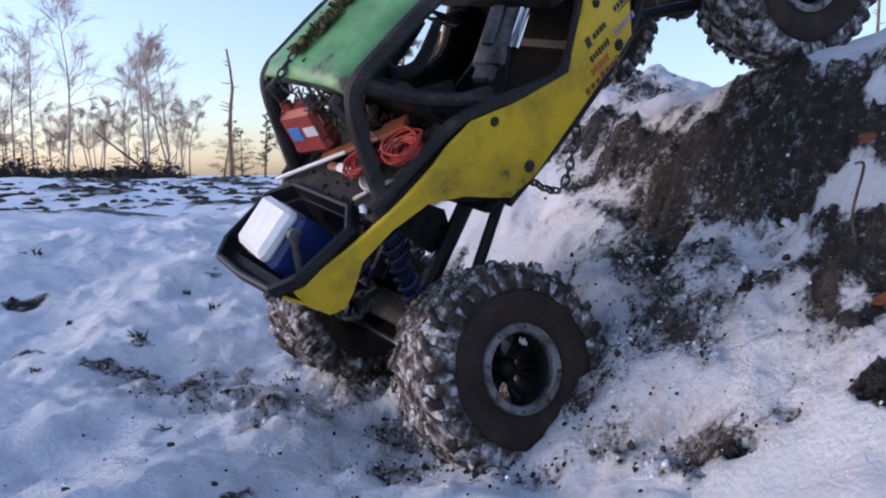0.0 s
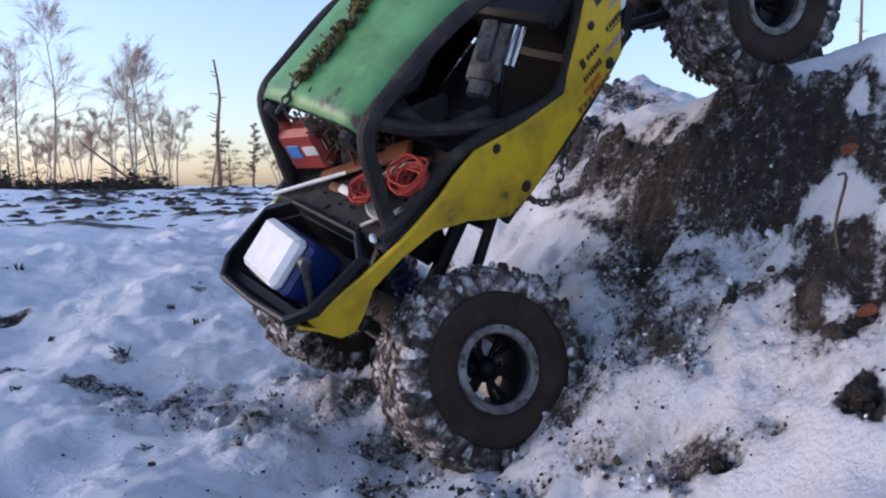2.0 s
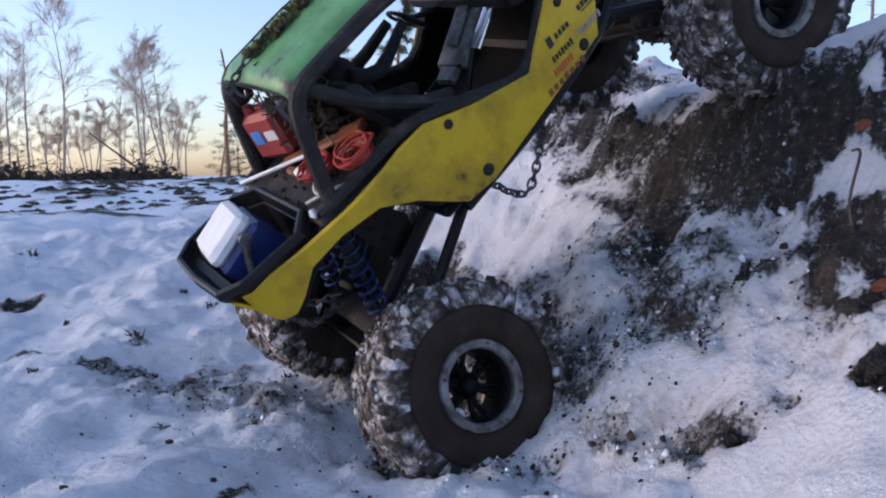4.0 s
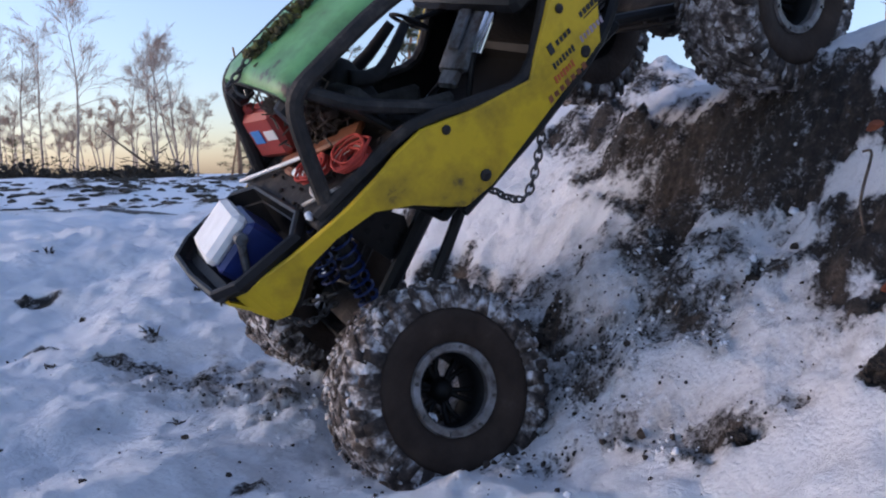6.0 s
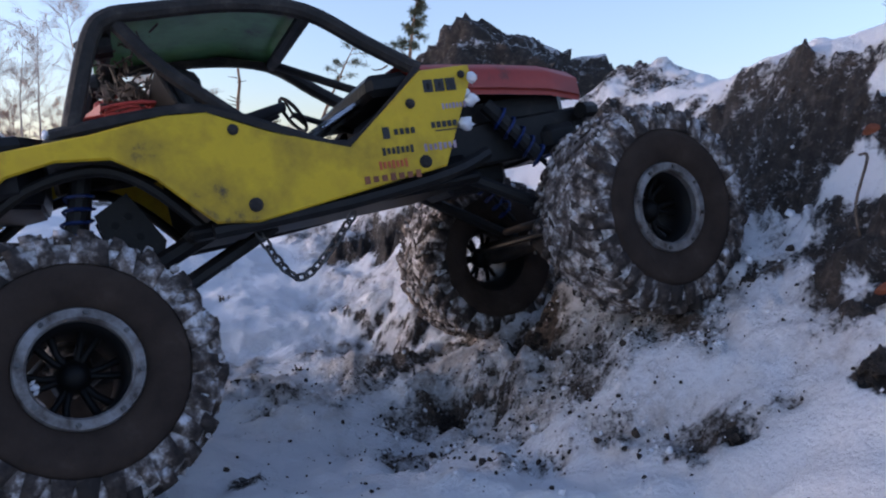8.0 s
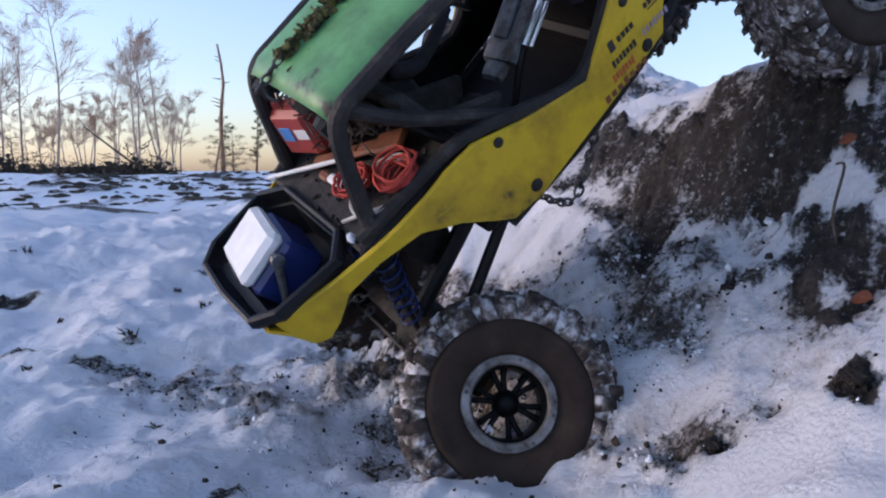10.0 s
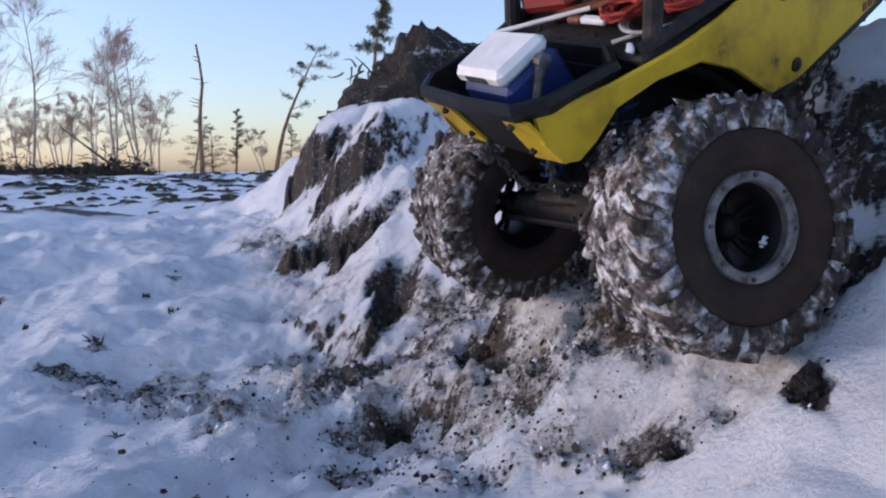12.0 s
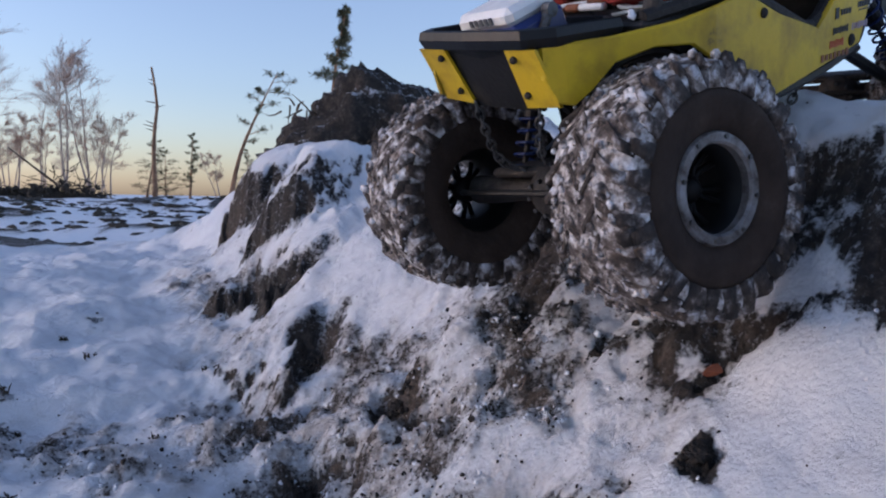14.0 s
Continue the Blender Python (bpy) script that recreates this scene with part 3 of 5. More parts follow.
def chassis():
    for side in (1, -1):
        b = Build()
        b.tube([(0.022, 0.068 * side, -0.054), (-0.06, 0.068 * side, -0.053), (-0.13, 0.064 * side, -0.047), (-0.165, 0.055 * side, -0.038)], 0.0048, 8, smooth=4)
        part("sill_bar", b, M_BLACK, truck)
        b = Build()
        b.tube([(0.025, 0.055 * side, -0.050), (0.05, 0.055 * side, -0.02), (0.075, 0.05 * side, -0.006), (0.11, 0.045 * side, -0.010), (0.138, 0.04 * side, -0.026)], 0.0035, 8, smooth=4)
        part("arch_bar", b, M_BLACK, truck)
        b = Build()
        b.box((-0.20, 0.036 * side, -0.030), (0.12, 0.006, 0.030), 0.002)
        part("front_rail", b, M_BLACK, truck)
    b = Build()
    b.box((-0.06, 0, -0.052), (0.19, 0.126, 0.008), 0.003)
    b.box((-0.13, 0, -0.045), (0.05, 0.10, 0.02), 0.004)
    part("floor_pan", b, M_RIM, truck)
    b = Build()
    b.box((0.012, 0, -0.018), (0.006, 0.138, 0.062), 0.002)
    part("bulkhead", b, M_BLACK, truck)
    # added black sheets that keep the inner faces of the yellow panels dark
    for s in (1, -1):
        b = Build()
        xs = np.linspace(-0.152, 0.030, 40)
        rows = []
        for x in xs:
            t, l, o = at(PANEL_TOP, x) - 0.001, at(PANEL_LOW, x) + 0.001, (at(PANEL_OUT, x) - 0.0034) * s
            rows += [(x, o, max(t, l + 0.001)), (x, o, l), (x, o - 0.002 * s, l), (x, o - 0.002 * s, max(t, l + 0.001))]
        b.add(rows, [(4 * i + j, 4 * i + (j + 1) % 4, 4 * i + 4 + (j + 1) % 4, 4 * i + 4 + j) for i in range(39) for j in range(4)] + [(0, 1, 2, 3), (159, 158, 157, 156)])
        fix_normals(part("dark_inner_sheet", b, M_BLACK, truck))
    part("rear_screen", Build().box((0.022, -0.004, 0.022), (0.003, 0.118, 0.05), 0.001, Euler((0, radians(20), 0)).to_matrix()), M_BLACK, truck)
    b = Build()
    b.box((-0.118, 0, -0.012), (0.012, 0.136, 0.058), 0.003)
    b.box((-0.104, 0, 0.016), (0.030, 0.128, 0.014), 0.004)
    part("dashboard", b, M_BLACK, truck)
    b = Build()
    b.box((0.054, 0, 0.010), (0.086, 0.126, 0.006), 0.002)
    part("bed_deck", b, M_TUBE, truck, "muddy black rear deck")
    for s in (1, -1):
        part("deck_rail", Build().box((0.054, 0.061 * s, 0.004), (0.09, 0.0075, 0.014), 0.003), M_TUBE, truck)
    b = Build()
    b.box((-0.195, 0, -0.018), (0.115, 0.066, 0.050), 0.008)
    b.box((-0.235, 0, -0.035), (0.03, 0.09, 0.02), 0.005)
    b.box((-0.17, 0.0, -0.05), (0.05, 0.05, 0.02), 0.005)
    part("engine_bay", b, M_BLACK, truck)
    b = Build()
    xs = [-0.118, -0.15, -0.19, -0.23, -0.256]
    zs = [0.026, 0.024, 0.020, 0.015, 0.008]
    rows = []
    for x, z in zip(xs, zs):
        w = 0.062 - (-0.118 - x) * 0.12
        rows.append([(x, -w, z - 0.016), (x, -w, z - 0.004), (x, -w * 0.75, z + 0.004), (x, 0, z + 0.006), (x, w * 0.75, z + 0.004), (x, w, z - 0.004), (x, w, z - 0.016)])
    n = 7
    b.add([p for r in rows for p in r] + [(p[0], p[1] * 0.95, p[2] - 0.004) for r in rows for p in r],
          [(i * n + j, i * n + j + 1, (i + 1) * n + j + 1, (i + 1) * n + j) for i in range(4) for j in range(n - 1)] + [(35 + i * n + j, 35 + (i + 1) * n + j, 35 + (i + 1) * n + j + 1, 35 + i * n + j + 1) for i in range(4) for j in range(n - 1)]
          + [(28 + j, 28 + j + 1, 63 + j + 1, 63 + j) for j in range(n - 1)])
    fix_normals(part("bonnet", b, M_RED, truck, "faded red bonnet", True))
    b = Build()
    b.tube([(-0.250, -0.05, -0.02), (-0.268, -0.035, -0.02), (-0.268, 0.035, -0.02), (-0.250, 0.05, -0.02)], 0.006, 8, smooth=3)
    part("front_bumper", b, M_BLACK, truck)


chassis()


def cage():
    for side in (1, -1):
        b = Build()
        b.tube([(0.084, 0.057 * side, 0.010), (0.074, 0.057 * side, 0.036), (0.061, 0.057 * side, 0.066), (0.050, 0.057 * side, 0.076), (0.030, 0.057 * side, 0.0775), (-0.020, 0.058 * side, 0.077),
                (-0.062, 0.058 * side, 0.068), (-0.095, 0.060 * side, 0.044), (-0.126, 0.062 * side, 0.022)], 0.0052, 10, smooth=4)
        part("cage_rail", b, M_TUBE, truck)
        b = Build()
        b.tube([(0.046, 0.055 * side, 0.072), (0.028, 0.057 * side, 0.045), (-0.004, 0.060 * side, 0.012), (-0.02, 0.062 * side, -0.004)], 0.0045, 8, smooth=3)
        part("cage_brace", b, M_TUBE, truck)
        b = Build()
        b.tube([(0.092, 0.058 * side, 0.014), (0.05, 0.064 * side, 0.016), (0.012, 0.067 * side, 0.014), (-0.03, 0.069 * side, -0.006), (-0.066, 0.069 * side, -0.020), (-0.10, 0.068 * side, 0.0), (-0.124, 0.066 * side, 0.020)], 0.0045, 8, smooth=3)
        part("waist_rail", b, M_TUBE, truck)
    for x, z in ((0.052, 0.075), (-0.064, 0.067)):
        b = Build()
        b.tube([(x, -0.057, z), (x, 0.057, z)], 0.0045, 8)
        part("cage_crossbar", b, M_TUBE, truck)
    b = Build()
    b.tube([(-0.064, -0.05, 0.066), (-0.120, -0.01, 0.024)], 0.0032, 8)
    part("windscreen_strut", b, M_BLACK, truck)
    # roof sheet, slightly crowned
    b, rows = Build(), []
    xs, ys = np.linspace(-0.066, 0.058, 14), np.linspace(-0.056, 0.056, 11)
    for dz in (0.0, -0.0022):
        for x in xs:
            for y in ys:
                drop = 0.006 * max(0, (abs(y) - 0.046) / 0.010) + 0.010 * max(0, (-0.030 - x) / 0.036) + 0.004 * max(0, (x - 0.050) / 0.008)
                rows.append((x, y, 0.0865 - 0.8 * y * y - drop + dz))
    n, m = len(ys), len(xs)
    f = [(i * n + j, i * n + j + 1, (i + 1) * n + j + 1, (i + 1) * n + j) for i in range(m - 1) for j in range(n - 1)]
    o = n * m
    f += [tuple(o + q for q in p[::-1]) for p in f]
    f += [(i * n, (i + 1) * n, o + (i + 1) * n, o + i * n) for i in range(m - 1)] + [(i * n + n - 1, o + i * n + n - 1, o + (i + 1) * n + n - 1, (i + 1) * n + n - 1) for i in range(m - 1)]
    f += [(j, o + j, o + j + 1, j + 1) for j in range(n - 1)] + [((m - 1) * n + j, (m - 1) * n + j + 1, o + (m - 1) * n + j + 1, o + (m - 1) * n + j) for j in range(n - 1)]
    b.add(rows, f)
    roof = fix_normals(part("roof", b, M_GREEN, truck, "scuffed green roof sheet", True))
    # camouflage scrim tied along the roof
    rng = random.Random(5)
    b = Build()
    for i in range(150):
        t = i / 149
        x, y = 0.044 - 0.112 * t, -0.014 + 0.006 * math.sin(t * 5)
        b.lump((x + rng.uniform(-.001, .001), y + rng.uniform(-.0055, .0055), 0.0885 - 0.010 * max(0, (-0.030 - x) / 0.036) + rng.uniform(-.001, .004)), (0.0036, 0.0024, 0.0018), rng, 0.5, 1)
    for i in range(14):
        t = i / 13
        b.tube([(0.044 - 0.11 * t, -0.014, 0.0885 - 0.010 * max(0, (0.074 - 0.11 * t - 0.104 + 0.0) / 0.036)), (0.042 - 0.11 * t, -0.014 + rng.uniform(-.012, .012), 0.0905 - 0.008 * t * t)], 0.0008, 4)
    part("scrim_strap", b, M_CAMO, truck, "camouflage scrim strap")
    b = Build()
    for i in range(5):
        chain_link(b, Vector((0.062 - 0.006 * i + 0.002, -0.014 + 0.001 * (i % 2), 0.0845 + 0.001 * i)), Vector((-1, 0, 0.12)), 0.0072, 0.0010, i % 2)
    b.tube([(0.062, -0.014, 0.083), (0.064, -0.012, 0.078), (0.062, -0.010, 0.073), (0.059, -0.013, 0.076)], 0.0011, 6, smooth=3)
    part("roof_shackle", b, M_STEEL, truck)
    for y in (-0.048, 0.040):
        b = Build()
        b.tube([(0.050, y, 0.066), (0.058, y, 0.066), (0.063, y, 0.066)], [0.0075, 0.0085, 0.007], 12)
        part("rear_lamp", b, M_BLACK, truck)


def chain_link(b, c, way, length, r, turn):
    """One oval link, its long side along way."""
    w = way.normalized()
    s = w.orthogonal().normalized()
    if turn:
        s = w.cross(s).normalized()
    pts = []
    for i in range(10):
        a = 6.28318 * i / 10
        pts.append(c + w * (math.cos(a) * length / 2) + s * (math.sin(a) * length * 0.30))
    b.tube(pts, r, 5, closed=True)


def hanging_chain(a, low, c, n, name="chain"):
    pts, _ = spline([Vector(a), Vector(low), Vector(c)], [0, 0, 0], 40)
    total = [0.0]
    for p, q in zip(pts, pts[1:]):
        total.append(total[-1] + (q - p).length)
    b = Build()
    for i in range(n):
        d = total[-1] * (i + 0.5) / n
        k = min(max(int(np.searchsorted(total, d)), 1), len(pts) - 1)
        t = (d - total[k - 1]) / max(total[k] - total[k - 1], 1e-9)
        chain_link(b, pts[k - 1].lerp(pts[k], t), pts[k] - pts[k - 1], total[-1] / n * 1.45, 0.0009, i % 2)
    part(name, b, M_STEEL, truck, "small dark steel chain")


cage()
hanging_chain((-0.002, 0.064, -0.058), (-0.022, 0.062, -0.090), (-0.062, 0.064, -0.060), 15)
hanging_chain((0.150, -0.020, -0.022), (0.135, -0.022, -0.062), (0.112, -0.012, -0.075), 13)
hanging_chain((0.148, 0.030, -0.024), (0.142, 0.022, -0.052), (0.118, 0.010, -0.066), 12)


def cargo_bed():
    # moulded tub
    def loop(gx, gy, cut, z):
        x0, x1 = 0.094 + gx, 0.167 - gx
        x1 -= 0.55 * max(0.0, 0.006 - z)
        y = 0.057 - gy
        ring = [(x0, -y + cut * 1.3, z), (x0 + cut, -y, z), (x1 - cut, -y + 0.004, z), (x1, -y + cut + 0.002, z), (x1 + 0.002, 0, z), (x1, y - cut - 0.002, z), (x1 - cut, y - 0.004, z), (x0 + cut, y, z), (x0, y - cut * 1.3, z), (x0 - 0.0, 0, z)]
        return [(px, py, pz + 0.0055 * (px - 0.094) / 0.073) for px, py, pz in ring]
    b = Build()
    loops = [loop(0.012, 0.014, 0.012, -0.020), loop(0.006, 0.006, 0.014, 0.006), loop(0.001, 0.001, 0.014, 0.007), loop(-0.001, -0.001, 0.014, 0.012), loop(0.0, 0.0, 0.014, 0.0165), loop(0.0016, 0.0016, 0.014, 0.0172),
             loop(0.0034, 0.0034, 0.0135, 0.0165), loop(0.0042, 0.0042, 0.0135, 0.011), loop(0.0075, 0.0085, 0.012, -0.012), loop(0.010, 0.012, 0.010, -0.0175)]
    n = 10
    f = [(i * n + j, i * n + (j + 1) % n, (i + 1) * n + (j + 1) % n, (i + 1) * n + j) for i in range(len(loops) - 1) for j in range(n)]
    f += [tuple((len(loops) - 1) * n + j for j in range(n)), tuple(range(n))[::-1]]
    b.add([p for l in loops for p in l], f)
    fix_normals(part("bed_tub", b, M_TUB, truck, "black moulded cargo tub"))
    # sloping tail plate with yellow corner flaps
    b = Build()
    b.add([(0.162, -0.046, 0.013), (0.162, 0.046, 0.013), (0.146, 0.032, -0.025), (0.146, -0.032, -0.025), (0.156, -0.044, 0.013), (0.156, 0.044, 0.013), (0.142, 0.030, -0.025), (0.142, -0.030, -0.025)],
          [(0, 1, 2, 3), (7, 6, 5, 4), (0, 4, 5, 1), (1, 5, 6, 2), (2, 6, 7, 3), (3, 7, 4, 0)])
    fix_normals(part("tail_plate", b, M_BLACK, truck))
    for side in (1, -1):
        b = Build()
        o = [(0.1645, 0.025 * side, 0.012), (0.1645, 0.0475 * side, 0.012), (0.1495, 0.0475 * side, -0.021), (0.1490, 0.022 * side, -0.023)]
        b.add(o + [(x - 0.0022, y, z) for x, y, z in o], [(0, 1, 2, 3), (7, 6, 5, 4), (0, 4, 5, 1), (1, 5, 6, 2), (2, 6, 7, 3), (3, 7, 4, 0)])
        flap = fix_normals(part("corner_flap", b, M_YELLOW, truck, "muddy yellow corner flap"))
        bolt(flap, 0.1625, 0.030 * side, 0.0065, 0.0021, (1, 0, -0.4))
        bolt(flap, 0.1530, 0.028 * side, -0.0145, 0.0021, (1, 0, -0.4))


cargo_bed()


def cool_box():
    turn = Euler((radians(5), radians(12), radians(-4))).to_matrix()
    mid = Vector((0.132, 0.0, 0.0132))
    box = part("cool_box", Build().box(mid + turn @ Vector((0, 0.002, -0.004)), (0.038, 0.050, 0.028), 0.003, turn), M_BLUE, truck, "small blue cool box with a white lid")
    b = Build().box(mid + turn @ Vector((0, 0, 0.0145)), (0.036, 0.049, 0.011), 0.0035, turn)
    part("lid", b, M_WHITE, box, "white plastic lid")
    b = Build()
    for i in range(5):
        b.box(mid + turn @ Vector((0.0185, -0.009 + i * 0.0045, 0.0150)), (0.0006, 0.003, 0.004), 0.0001, turn)
    part("lettering", b, M_GREY, box)
    for s in (1, -1):
        b = Build()
        p, q = mid + turn @ Vector((-0.006, 0.0285 * s, 0.010)), mid + turn @ Vector((0.016, 0.0285 * s, -0.012))
        b.tube([p, q], [0.0030, 0.0022], 8)
        b.tube([p + Vector((0, -0.002, 0)), p + Vector((0, 0.003, 0))], 0.0042, 10)
        part("handle_arm", b, M_GREY, box, "grey handle arm")
    b = Build()
    b.tube([mid + turn @ Vector((0.0205, -0.0285, -0.012)), mid + turn @ Vector((0.0205, 0.0285, -0.012))], 0.0018, 8)
    part("handle_bar", b, M_GREY, box)


cool_box()


def deck_load():
    # red fuel can
    turn = Euler((0, radians(-14), radians(20))).to_matrix()
    c = Vector((0.060, -0.040, 0.034))
    can = part("fuel_can", Build().box(c, (0.017, 0.036, 0.034), 0.004, turn).box(c + turn @ Vector((0, -0.010, 0.019)), (0.008, 0.008, 0.008), 0.002, turn).box(c + turn @ Vector((0, 0.008, 0.020)), (0.006, 0.018, 0.004), 0.0015, turn),
               M_RED, truck, "dirty red fuel can")
    part("label", Build().box(c + turn @ Vector((0.0087, -0.006, 0.001)), (0.0008, 0.011, 0.010), 0.0002, turn), M_LABEL_BLUE, can, "small blue label")
    part("label", Build().box(c + turn @ Vector((0.0087, 0.009, 0.001)), (0.0008, 0.012, 0.007), 0.0002, turn), M_INK_WHITE, can, "pale illegible label")
    # axe in a leather sheath
    b = Build()
    b.tube([(0.098, -0.060, 0.0175), (0.070, -0.018, 0.019), (0.062, -0.006, 0.0195)], 0.0015, 8)
    axe = part("axe_handle", b, M_WHITE, truck, "thin white tool shaft")
    b = Build()
    a, c2 = Vector((0.072, -0.028, 0.0175)), Vector((0.036, 0.026, 0.0215))
    e = (c2 - a).to_track_quat("X", "Z").to_matrix()
    b.box((a + c2) / 2, ((c2 - a).length, 0.010, 0.004), 0.0015, e)
    b.box(c2, (0.022, 0.015, 0.005), 0.0015, e)
    part("sheath", b, M_LEATHER, axe, "brown leather sheath")
    b = Build()
    b.box((0.0735, 0.008, 0.0185), (0.006, 0.020, 0.004), 0.0012)
    knife = part("knife_handle", b, M_WHITE, truck)
    part("grip", Build().box((0.0745, -0.006, 0.0185), (0.006, 0.012, 0.0045), 0.0015), M_LEATHER, knife, "brown grip")
    # coiled ropes
    rng = random.Random(8)
    for cx, cy, rr in ((0.067, 0.026, 0.0125), (0.050, 0.052, 0.0150)):
        b = Build()
        for k in range(9):
            r = rr * (0.55 + 0.07 * k)
            tilt, ph = rng.uniform(-.6, .6), rng.uniform(0, 6)
            ox, oy, el = rng.uniform(-.004, .004), rng.uniform(-.004, .004), rng.uniform(0.6, 1.0)
            pts = [(cx + ox + r * math.cos(a) * el + rng.uniform(-.0015, .0015), cy + oy + r * math.sin(a) * 0.85 + rng.uniform(-.0015, .0015), 0.018 + k * 0.0009 + 0.004 * tilt * math.sin(a + ph) + 0.001) for a in [6.28318 * i / 14 for i in range(14)]]
            b.tube(pts, 0.0010, 6, closed=True, smooth=2)
        part("rope_coil", b, M_ROPE_RED, truck, "coiled red rope", True)
    b = Build()
    for k in range(3):
        r = 0.019 + 0.0016 * k
        b.tube([(0.060 + r * math.cos(a), 0.044 + r * 0.9 * math.sin(a), 0.0165 + 0.001 * k) for a in [6.28318 * i / 18 for i in range(18)]], 0.0011, 6, closed=True, smooth=2)
    b.tube([(0.090, 0.036, 0.0160), (0.080, 0.046, 0.0165), (0.068, 0.058, 0.0165)], 0.0012, 6)
    part("cable_coil", b, M_ROPE_WHITE, truck, "coiled pale cable", True)
    # wad of dead heather
    b = Build()
    for i in range(260):
        p = Vector((rng.gauss(0.040, 0.009), rng.gauss(-0.016, 0.016), 0.016 + abs(rng.gauss(0.022, 0.018))))
        q = p + Vector((rng.gauss(0, 0.006), rng.gauss(0, 0.006), rng.gauss(0, 0.007)))
        b.tube([p, q], 0.0007, 4)
    for i in range(26):
        b.lump((rng.gauss(0.038, 0.008), rng.gauss(-0.018, 0.012), 0.016 + abs(rng.gauss(0.010, 0.010))), (0.006, 0.006, 0.005), rng, 0.4, 1)
    part("heather_wad", b, M_ROOT, truck, "wad of dead heather and soil")
    b = Build()
    for i in range(60):
        x, y = rng.uniform(0.02, 0.095), rng.uniform(-0.058, 0.060)
        b.lump((x, y, 0.0138), (0.0016, 0.0016, 0.0010), rng, 0.5, 1)
    tagged(part("deck_crumbs", b, M_CLOD, truck), kind="stuff")
    b = Build()
    b.lump((0.094, 0.053, 0.0165), (0.0032, 0.0026, 0.0024), rng, 0.3, 2)
    for x, y, z, s in ((-0.157, 0.071, 0.010, 0.006), (-0.155, 0.070, -0.004, 0.007), (-0.148, 0.068, -0.018, 0.006), (-0.150, 0.067, 0.0, 0.006)):
        b.lump((x, y, z), (s * 0.6, s * 0.7, s), rng, 0.3, 2)
    tagged(part("caked_snow", b, M_SNOW, truck, "lumps of snow caught on the body", True), kind="stuff")


deck_load()


def cab():
    # bucket seat
    b = Build()
    b.box((-0.010, 0.018, -0.020), (0.044, 0.040, 0.012), 0.005)
    b.box((0.014, 0.018, 0.014), (0.014, 0.042, 0.066), 0.006, Euler((0, radians(14), 0)).to_matrix())
    b.box((-0.004, 0.040, -0.004), (0.050, 0.006, 0.030), 0.003, Euler((0, radians(-30), 0)).to_matrix())
    b.box((-0.004, -0.004, -0.004), (0.050, 0.006, 0.030), 0.003, Euler((0, radians(-30), 0)).to_matrix())
    part("seat", b, M_SEAT, truck, "dusty grey bucket seat")
    # driver doll: one plain shape
    b, rng = Build(), random.Random(3)
    b.lump((0.006, -0.028, 0.052), (0.013, 0.012, 0.014), rng, 0.05, 3)
    b.tube([(0.004, -0.028, -0.016), (0.005, -0.028, 0.014), (0.004, -0.028, 0.036), (0.005, -0.028, 0.044)], [0.016, 0.017, 0.015, 0.006], 12, smooth=3)
    for s in (-1, 1):
        b.tube([(0.002, -0.028 + 0.016 * s, 0.032), (-0.018, -0.028 + 0.018 * s, 0.020), (-0.056, -0.028 + 0.010 * s, 0.028)], [0.0062, 0.0052, 0.0036], 8, smooth=3)
    part("driver_doll", b, M_DOLL, truck, "plain dark driver doll at the wheel", True)
    # steering wheel on its column
    b = Build()
    turn = Euler((0, radians(-62), 0)).to_matrix()
    c = Vector((-0.064, -0.028, 0.023))
    b.tube([c + turn @ Vector((0.014 * math.cos(a), 0.014 * math.sin(a), 0)) for a in [6.28318 * i / 20 for i in range(20)]], 0.0014, 6, closed=True)
    for a in (0.5, 2.6, 4.7):
        b.tube([c, c + turn @ Vector((0.014 * math.cos(a), 0.014 * math.sin(a), 0))], 0.001, 6)
    b.tube([c, Vector((-0.105, -0.028, 0.004))], 0.0022, 8)
    part("steering_wheel", b, M_BLACK, truck)
    # radio tray: slanted grey plate with a chrome cylinder
    tilt = Euler((0, radians(24), radians(4))).to_matrix()
    mid = Vector((-0.078, 0.012, 0.004))
    plate = part("grey_tray", Build().box(mid, (0.060, 0.032, 0.006), 0.0025, tilt).box(mid + tilt @ Vector((0.034, 0, 0)), (0.014, 0.022, 0.0055), 0.0025, tilt).box(mid + tilt @ Vector((0.0, -0.003, 0.004)), (0.030, 0.012, 0.003), 0.001, tilt), M_GREY, truck, "mud-spotted grey metal tray")
    b = Build()
    for y, r in ((0.0195, 0.0026), (0.0250, 0.0017)):
        b.tube([mid + tilt @ Vector((-0.018, y, 0.002)), mid + tilt @ Vector((0.016, y, 0.002))], r, 10)
    part("chrome_cylinder", b, M_CHROME, plate)
    b = Build()
    b.tube([(-0.030, 0.03, -0.035), (-0.055, 0.03, -0.01), (-0.07, 0.028, 0.0)], 0.0022, 6, smooth=3)
    part("gear_lever", b, M_BLACK, truck)


cab()


